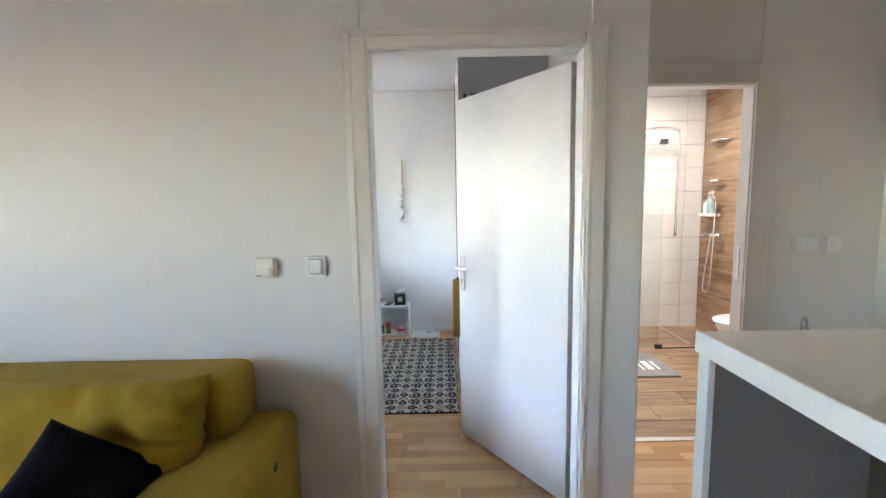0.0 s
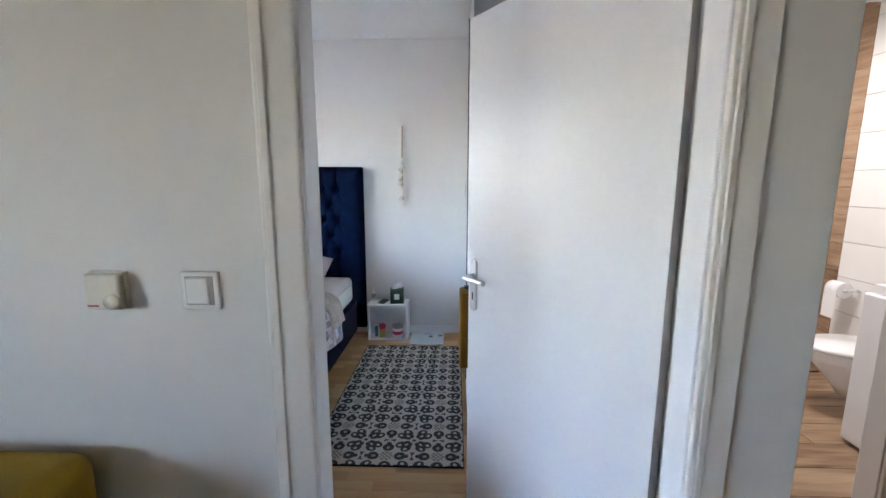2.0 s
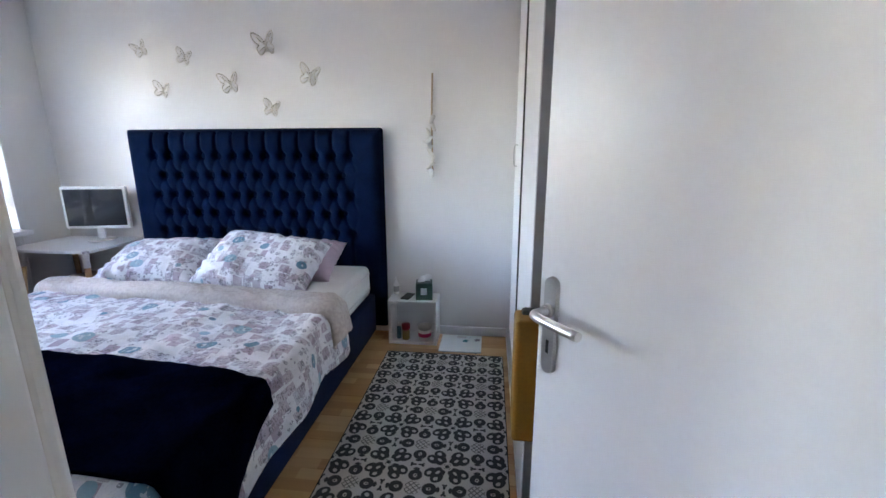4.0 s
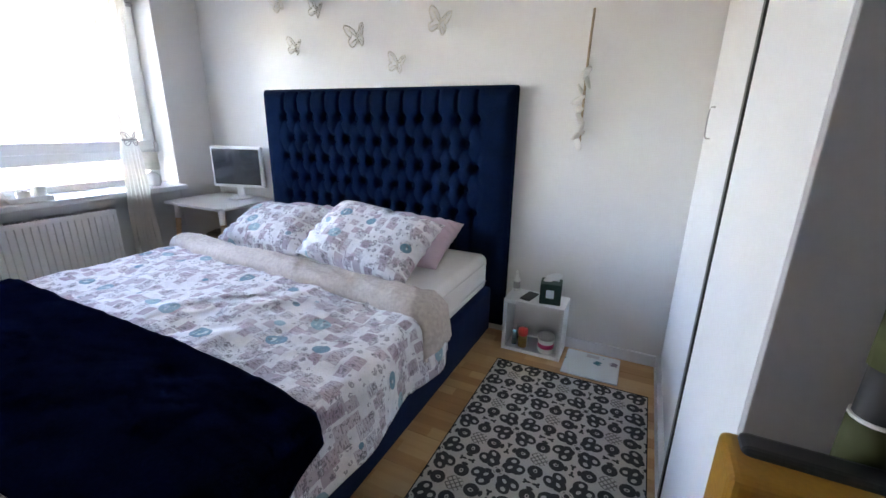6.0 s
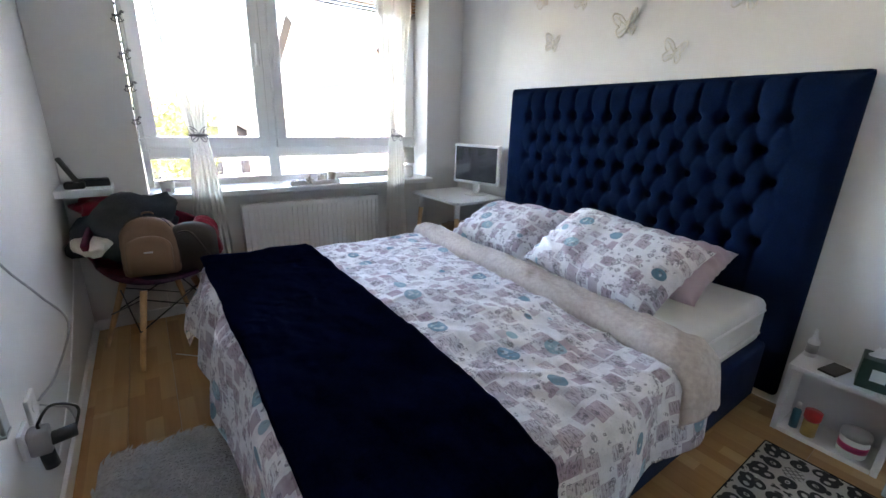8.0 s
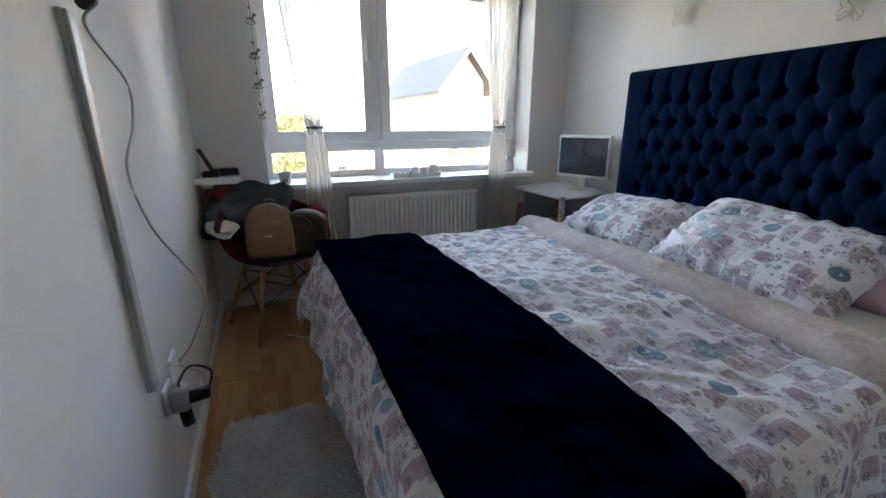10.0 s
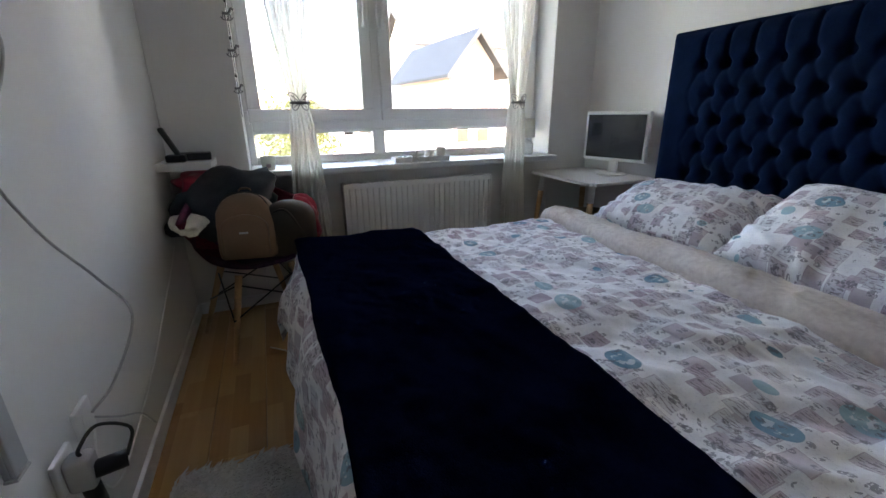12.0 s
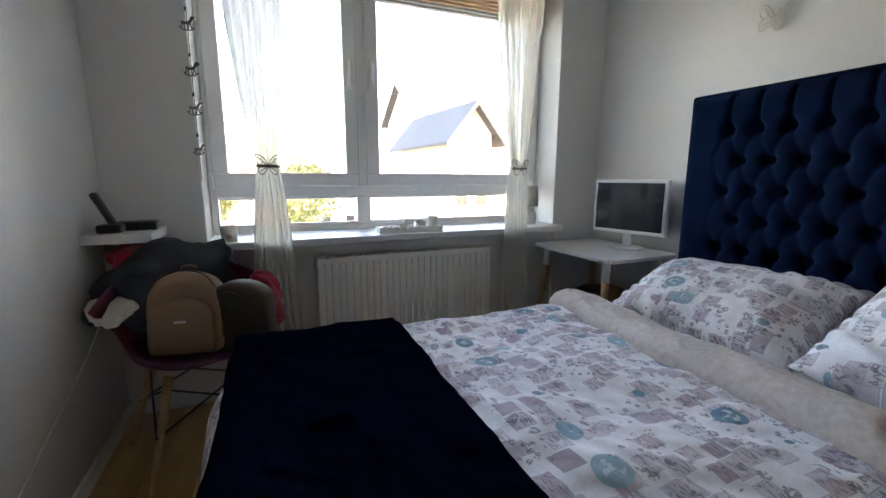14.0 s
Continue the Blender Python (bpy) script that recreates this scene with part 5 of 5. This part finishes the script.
pg = thing("power_adapter", (-1.815, YS + 0.012, 0.405), "grey and black plug adapters in the socket", "adapter")
part("adapter", box(-0.025, 0, -0.045, 0.025, 0.05, 0.035, 0.010, 3), GREYPL, pg)
part("plug", tube([(0.0, 0.03, -0.04), (0.0, 0.035, -0.10)], 0.018, 12), BLACK, pg)
part("plug", tube([(0.0, 0.045, -0.01), (-0.02, 0.10, -0.015)], 0.020, 12), BLACK, pg)
part("cord", tube(arc([(-0.02, 0.10, -0.01), (-0.05, 0.11, 0.04), (-0.03, 0.06, 0.08), (0.0, 0.03, 0.05), (0.0, 0.03, 0.03)], 6), 0.004, 8), BLACK, pg)


def cable(name, pts, material, label, r=0.0035):
    return single(name, tube(arc(pts, 7), r, 8), material, (0, 0, 0), label, "cable", "wall cables", smooth=True)


Y1 = YS + 0.008
cable("cable", [(-1.60, Y1 + 0.08, 1.43), (-1.82, Y1, 1.42), (-2.10, Y1, 1.32), (-2.06, Y1, 1.2), (-1.90, Y1, 1.08), (-1.99, Y1 + 0.01, 0.90), (-2.07, Y1 + 0.06, 0.75), (-2.07, Y1 + 0.11, 0.64), (-2.00, Y1 + 0.06, 0.50), (-1.955, Y1 + 0.015, 0.45)], GREYPL, "thin grey cable hanging from the television")
cable("cable", [(-3.40, Y1, 0.90), (-3.38, Y1, 0.66), (-3.15, Y1, 0.49), (-2.72, Y1 + 0.01, 0.36), (-2.40, Y1 + 0.015, 0.27), (-2.02, Y1 + 0.012, 0.20), (-1.90, Y1 + 0.015, 0.30), (-1.95, Y1 + 0.015, 0.42)], PVC, "thin white cable along the wall", 0.0028)
cable("cable", [(-1.965, Y1 + 0.015, 0.43), (-2.05, Y1 + 0.03, 0.36), (-2.18, Y1 + 0.03, 0.27), (-2.32, Y1 + 0.015, 0.13)], GREYPL, "thin grey cable hanging to the baseboard", 0.0028)
cable("cable", [(-2.9, 2.25, 0.006), (-2.75, 2.45, 0.006), (-2.9, 2.6, 0.006), (-3.1, 2.5, 0.006)], PVC, "thin white cable lying on the floor", 0.0035)

# ---- bathroom things ----
tl = thing("toilet", pose(2.78, 3.42, 0, 0, 0, 90), "white wall-hung toilet with its lid closed", "toilet")
ov = bmesh.new()
rows = []
for zz, k, fr_ in ((0.10, 0.45, 0.62), (0.16, 0.52, 0.70), (0.24, 0.66, 0.82), (0.32, 0.90, 0.96), (0.385, 1.0, 1.0), (0.395, 0.99, 0.99)):
    ring = []
    for a in range(36):
        th_ = a * math.tau / 36
        x = 0.18 * k * math.sin(th_)
        y = 0.28 * fr_ + 0.27 * fr_ * math.cos(th_) if math.cos(th_) > 0 else 0.28 * fr_ + 0.28 * fr_ * math.cos(th_)
        ring.append(ov.verts.new((x, y, zz)))
    rows.append(ring)
for p, q in zip(rows, rows[1:]):
    for i in range(36):
        ov.faces.new((p[i], p[(i + 1) % 36], q[(i + 1) % 36], q[i]))
ov.faces.new(rows[0][::-1]), ov.faces.new(rows[-1])
part("bowl", ov, PORCELAIN, tl, smooth=True)
sl = bmesh.new()
rows = []
for zz, k in ((0.398, 1.0), (0.402, 1.03), (0.418, 1.03), (0.425, 0.99)):
    rows.append([sl.verts.new((0.186 * k * math.sin(a * math.tau / 36), 0.29 + 0.275 * k * math.cos(a * math.tau / 36), zz)) for a in range(36)])
for p, q in zip(rows, rows[1:]):
    for i in range(36):
        sl.faces.new((p[i], p[(i + 1) % 36], q[(i + 1) % 36], q[i]))
sl.faces.new(rows[0][::-1]), sl.faces.new(rows[-1])
part("lid", sl, PORCELAIN, tl, smooth=True)
part("flush_plate", box(-0.12, 0.0, 0.98, 0.12, 0.012, 1.15, 0.004), STEEL, tl, "steel flush plate")
pr = thing("paper_roll", (2.70, 3.80, 0.68), "toilet paper roll on a chrome holder", "paper roll")
rl = tube([(0, -0.05, 0), (0, 0.05, 0)], 0.055, 24)
part("roll", rl, PAPER, pr)
part("sheet", box(-0.056, -0.048, -0.20, -0.053, 0.048, 0.0, 0.0005), PAPER, pr)
part("holder", tube([(0, -0.07, 0), (0, 0.06, 0)], 0.012, 10), CHROME, pr)
part("stem", tube([(0, -0.065, 0), (0.085, -0.065, 0)], 0.008, 10), CHROME, pr)
wm = thing("washing_machine", (2.16, 2.66, 0), "white washing machine front corner beside the toilet", "washing machine")
part("body", box(0, 0, 0.02, 0.60, 0.42, 0.85, 0.012, 3), LACQUER, wm)
part("detergent_box", box(0.03, 0.30, 0.851, 0.15, 0.40, 0.90, 0.004), PVC, wm)
sh = thing("shower_column", (2.775, 4.28, 0), "chrome shower column with a round rain head", "shower")
part("riser", tube(arc([(-0.05, 0, 1.05), (-0.05, 0, 1.6), (-0.05, 0, 2.02), (-0.08, 0, 2.10), (-0.22, 0.0, 2.12), (-0.36, 0, 2.10), (-0.40, 0, 2.02)], 7), 0.014, 12), CHROME, sh)
part("rain_head", lathe([(0.0, 2.02), (0.03, 2.02), (0.11, 2.0), (0.11, 1.988), (0.0, 1.988)], 32), CHROME, sh)
sh.children[-1].location = (-0.40, 0, 0)
part("mixer", tube([(-0.06, -0.11, 1.05), (-0.06, 0.11, 1.05)], 0.022, 14), CHROME, sh)
part("mixer_lever", tube([(-0.07, 0.1, 1.05), (-0.13, 0.13, 1.02)], 0.012, 10), CHROME, sh)
part("slider", box(-0.09, -0.07, 1.585, -0.03, 0.05, 1.61, 0.004), CHROME, sh)
part("hand_shower", tube(arc([(-0.08, -0.04, 1.30), (-0.10, -0.05, 1.42), (-0.14, -0.06, 1.48)], 5), 0.016, 12, taper=0.03), CHROME, sh)
part("hose", tube(arc([(-0.08, -0.04, 1.30), (-0.09, -0.05, 0.9), (-0.09, -0.02, 0.52), (-0.10, 0.03, 0.46), (-0.10, 0.06, 0.55), (-0.07, 0.02, 1.03)], 7), 0.008, 8), CHROME, sh)
part("shelf", box(-0.12, -0.02, 1.24, -0.01, 0.17, 1.27, 0.004), PVC, sh, "white shelf on the column")
for k, (y, h) in enumerate(((4.32, 0.15), (4.36, 0.17), (4.41, 0.12))):
    b = thing("shampoo_bottle", (2.71, y, 1.27), "pale teal shampoo bottle on the shower shelf", "bottle", "shampoo bottles")
    part("body", lathe([(0.0, 0), (0.024, 0), (0.026, 0.01), (0.026, h * 0.8), (0.012, h * 0.9), (0.0, h * 0.9)]), plain("shampoo_teal", (0.30, 0.46, 0.46), 0.4) if k < 2 else PVC, b)
    part("cap", lathe([(0.0, h * 0.9), (0.013, h * 0.9), (0.013, h), (0.0, h)]), PVC, b)
sp = thing("shower_screen", (0, 3.93, 0), "clear glass shower screen with black fittings", "shower screen")
pn = part("glass", box(0.80, 0.0, 0.012, 2.01, 0.008, 2.0, 0.001), SHOWERGLASS, sp)
pn.visible_shadow = False
part("foot_clamp", box(1.99, -0.012, 0.0, 2.05, 0.02, 0.04, 0.003), BLACK, sp)
part("floor_strip", box(2.05, -0.006, 0.0, 2.77, 0.006, 0.010, 0.001), BLACK, sp, "thin black floor strip")
part("brace", tube([(2.0, 0.004, 1.94), (1.6, 0.69, 1.94)], 0.008, 8), CHROME, sp)
part("brace_clamp", box(1.97, -0.015, 1.92, 2.03, 0.02, 1.965, 0.003), BLACK, sp)
part("drain", box(2.35, 0.10, 0.0, 2.40, 0.65, 0.006, 0.001), STEEL, sp, "steel linear drain")
bmt = single("bath_mat", box(0, 0, 0, 0.75, 0.5, 0.016, 0.006, 3), BATHMAT, pose(1.12, 3.28, 0.002, 0, 0, 0), "grey bath mat with white lettering marks", "bath mat")
for x, w in ((0.44, 0.02), (0.50, 0.02), (0.55, 0.05), (0.63, 0.02)):
    part("letter_bar", box(x, 0.12, 0.0155, x + w, 0.30, 0.0175, 0.001), PAPER, bmt)
cl = single("ceiling_lamp", lathe([(0.0, 2.53), (0.16, 2.53), (0.18, 2.56), (0.18, 2.62), (0.0, 2.62)], 32), PVC, (1.8, 3.6, 0), "round white bathroom ceiling lamp", "lamp")

# ---- outside the window ----
tagged(obj("ground", box(-400, -300, -4.6, -4.2, 300, -4.5, 0), SOIL), "yard and street ground below the window", "ground", kind="structure")


def house(place, yaw, w, d, h, roof, wallm, roofm, label, nwin=3, storeys=2, fo=0.8):
    hs = thing("house", pose(*place, 0, 0, yaw), label, "house", "houses outside")
    wm_ = bmesh.new()
    box(-w / 2, -d / 2, 0, w / 2, d / 2, h, 0, bm=wm_)
    for s in (-1, 1):
        x = s * w / 2
        a, b, c = wm_.verts.new((x, -d / 2, h)), wm_.verts.new((x, d / 2, h)), wm_.verts.new((x, 0, h + roof))
        wm_.faces.new((a, b, c) if s > 0 else (b, a, c))
    part("wall", wm_, wallm, hs)
    rf = bmesh.new()
    for s in (-1, 1):
        e, t = d / 2 + 0.7, 0.18
        zz = h - 0.7 * roof / (d / 2)
        q = [(-w / 2 - 0.8, s * e, zz), (w / 2 + fo, s * e, zz), (w / 2 + fo, 0, h + roof), (-w / 2 - 0.8, 0, h + roof)]
        lo_ = [rf.verts.new(p) for p in q]
        hi_ = [rf.verts.new((p[0], p[1], p[2] + t)) for p in q]
        for f in ((0, 1, 2, 3),):
            rf.faces.new([lo_[i] for i in f]), rf.faces.new([hi_[i] for i in f][::-1])
        for i in range(4):
            rf.faces.new((lo_[i], lo_[(i + 1) % 4], hi_[(i + 1) % 4], hi_[i]))
    bmesh.ops.recalc_face_normals(rf, faces=rf.faces[:])
    part("roof", rf, roofm, hs)
    # boards along the gable, their dark colour stands for shade under the eaves
    for s in (-1, 1):
        e, run = d / 2 + 0.72, roof / (d / 2)
        vb = bmesh.new()
        q = [(s * e, h - 0.72 * run - 0.16), (0, h + roof - 0.16), (0, h + roof + 0.2), (s * e, h - 0.72 * run + 0.2)]
        fa, fb_ = [vb.verts.new((w / 2 + fo, y_, z_)) for y_, z_ in q], [vb.verts.new((w / 2 + fo + 0.05, y_, z_)) for y_, z_ in q]
        vb.faces.new(fa), vb.faces.new(fb_)
        for i in range(4):
            vb.faces.new((fa[i], fa[(i + 1) % 4], fb_[(i + 1) % 4], fb_[i]))
        bmesh.ops.recalc_face_normals(vb, faces=vb.faces[:])
        part("verge_board", vb, ROOF, hs, "verge board darkened for the shade under the eave")
    part("chimney", box(w * 0.2, 0.4, h + roof * 0.4, w * 0.2 + 0.6, 1.0, h + roof + 0.9, 0.02), wallm, hs)
    for s in range(storeys):
        for k in range(nwin):
            y = -d / 2 + d * (k + 0.5) / nwin
            wn = part("window", box(w / 2, y - 0.5, 0.9 + s * 2.8, w / 2 + 0.04, y + 0.5, 2.2 + s * 2.8, 0.01), PVC, hs)
            part("pane", box(w / 2 + 0.03, y - 0.42, 0.98 + s * 2.8, w / 2 + 0.05, y + 0.42, 2.12 + s * 2.8, 0), SCREEN, wn)
    return hs


house((-30.3, 14.5, -4.5), 4, 9, 3.0, 8.4, 1.78, RENDER2, ROOF, "pink plastered house wing with a steep dark gable roof", 2, 3, 0.8)
house((-46.5, 22, -4.5), 90, 11, 11, 11.9, 3.4, RENDER1, ROOF, "pale plastered house with a dark roof behind", 4, 3)
house((-44, 5, -4.5), 12, 10, 9, 4.2, 2.4, RENDER1, ROOFRED, "pale house with a clay roof further away", 4)
house((-60, -8, -4.5), 0, 12, 12, 4.5, 3.0, RENDER2, ROOFRED, "distant house with a clay roof", 4)


def tree(place, h, seed):
    t = thing("tree", place, "bushy green garden tree", "tree", "trees outside")
    r = random.Random(seed)
    tk = tube([(0, 0, 0), (0.1, 0, h * 0.4), (0.0, 0.1, h * 0.8)], 0.16, 8, taper=0.04)
    for k in range(6):
        a = r.uniform(0, 6.28)
        tube([(0.05, 0, h * (0.35 + 0.07 * k)), (math.cos(a) * h * 0.22, math.sin(a) * h * 0.22, h * (0.5 + 0.07 * k))], 0.05, 6, tk, 0.015)
    part("trunk", tk, BARK, t)
    vs_, fs_ = [], []
    for _ in range(2600):
        a, b = r.uniform(0, 6.28), r.uniform(-1, 1)
        rad_ = h * 0.30 * r.uniform(0.45, 1.05) * (1 + 0.4 * noise.noise(Vector((math.cos(a) * 2, math.sin(a) * 2, b * 2 + seed))))
        c = Vector((math.cos(a) * math.sqrt(1 - b * b) * rad_, math.sin(a) * math.sqrt(1 - b * b) * rad_, h * 0.68 + b * rad_ * 1.1))
        u = Vector((r.uniform(-1, 1), r.uniform(-1, 1), r.uniform(-1, 1))).normalized() * 0.14
        w = u.orthogonal().normalized() * 0.07
        k = len(vs_)
        vs_ += [c - u, c + w, c + u, c - w]
        fs_.append((k, k + 1, k + 2, k + 3))
    me_ = bpy.data.meshes.new("crown")
    me_.from_pydata([tuple(v) for v in vs_], [], fs_)
    me_.materials.append(LEAF)
    cr = new("crown", me_)
    cr.parent = t


tree((-24, 3.8, -4.5), 6.6, 5)
tree((-38, -1.5, -4.5), 5.6, 8)

# ---- pieces: floor boards and tiles ----
floor = tagged(obj("floor", box(-3.8, -3.3, -0.12, 2.95, 4.81, -0.014, 0), GROUT), "three-strip beech laminate floor", "floor", kind="structure")
cache = {}


def piece(name, sx, sy, sz, material, place, parent, gap=0.0008, bev=0.0012):
    key = (name, round(sx, 3), round(sy, 3), round(sz, 3), material.name)
    if key not in cache:
        b = box(gap, gap if sy > 0.02 else 0, gap if sz > 0.02 else 0, sx - (gap if sx > 0.02 else 0), sy - (gap if sy > 0.02 else 0), sz - (gap if sz > 0.02 else 0), bev, 1)
        cache[key] = bpy.data.meshes.new(name)
        b.to_mesh(cache[key])
        b.free()
        cache[key].materials.append(material)
    ob = new(name, cache[key])
    ob.parent, ob.location = parent, place
    return ob


def boards(x0, x1, y0, y1, seed):
    r = random.Random(seed)
    y = y0
    while y < y1 - 0.01:
        d = min(0.1905, y1 - y)
        x = x0 - r.choice((0.0, 0.32, 0.64, 0.96))
        while x < x1 - 0.01:
            a, b = max(x, x0), min(x + 1.28, x1)
            if b - a > 0.03:
                piece("board", b - a, d, 0.0135, FLOORWOOD, (a, y, -0.0135), floor)
            x += 1.28
        y += d


boards(-3.48, 0.70, 1.845, 4.66, 1)
boards(-3.6, 2.42, -3.2, 1.845, 2)
boards(0.795, 2.42, 1.845, 2.405, 3)
bathfloor = tagged(obj("bathroom_floor", box(0.795, 2.405, -0.013, 2.80, 4.63, -0.0085, 0), GROUT), "wood-look tiled bathroom floor", "floor", kind="structure")
r = random.Random(6)
y, k = 2.442, 0
while y < 4.62:
    x = 0.795 - (0.0, 0.62, 0.31)[k % 3]
    while x < 2.79:
        a, b = max(x, 0.795), min(x + 1.2, 2.80)
        if b - a > 0.03:
            piece("floor_tile", b - a, min(0.198, 4.63 - y), 0.0085, WOODFLOORTILE, (a, y, -0.0085), bathfloor, 0.002)
        x += 1.2
    y, k = y + 0.198, k + 1
backing = tagged(obj("wall_tiling", box(0.797, 4.624, 0, 2.798, 4.6295, H, 0), GROUT), "white rectangular wall tiles", "wall tiles", kind="structure")
for k in range(11):
    z = k * 0.25
    for x in (0.797, 1.397, 1.997, 2.597):
        piece("tile", min(0.6, 2.79 - x), 0.008, min(0.25, H - z), WTILE, (x, 4.615, z), backing, 0.0022)
backing2 = tagged(obj("wall_tiling", box(2.794, 2.532, 0, 2.7995, 4.614, H, 0), GROUT), "wood-look and white tiles on the shower wall", "wall tiles", kind="structure")
for k in range(14):
    z = k * 0.198
    if z < H - 0.03:
        piece("wood_tile", 0.008, 0.69, min(0.198, H - z), WOODTILE, (2.786, 3.92, z), backing2, 0.002)
for k in range(11):
    z = k * 0.25
    for y in (2.55, 2.72, 3.32):
        piece("tile", 0.008, {2.55: 0.17, 2.72: 0.6, 3.32: 0.6}[y], min(0.25, H - z), WTILE, (2.786, y, z), backing2, 0.0022)
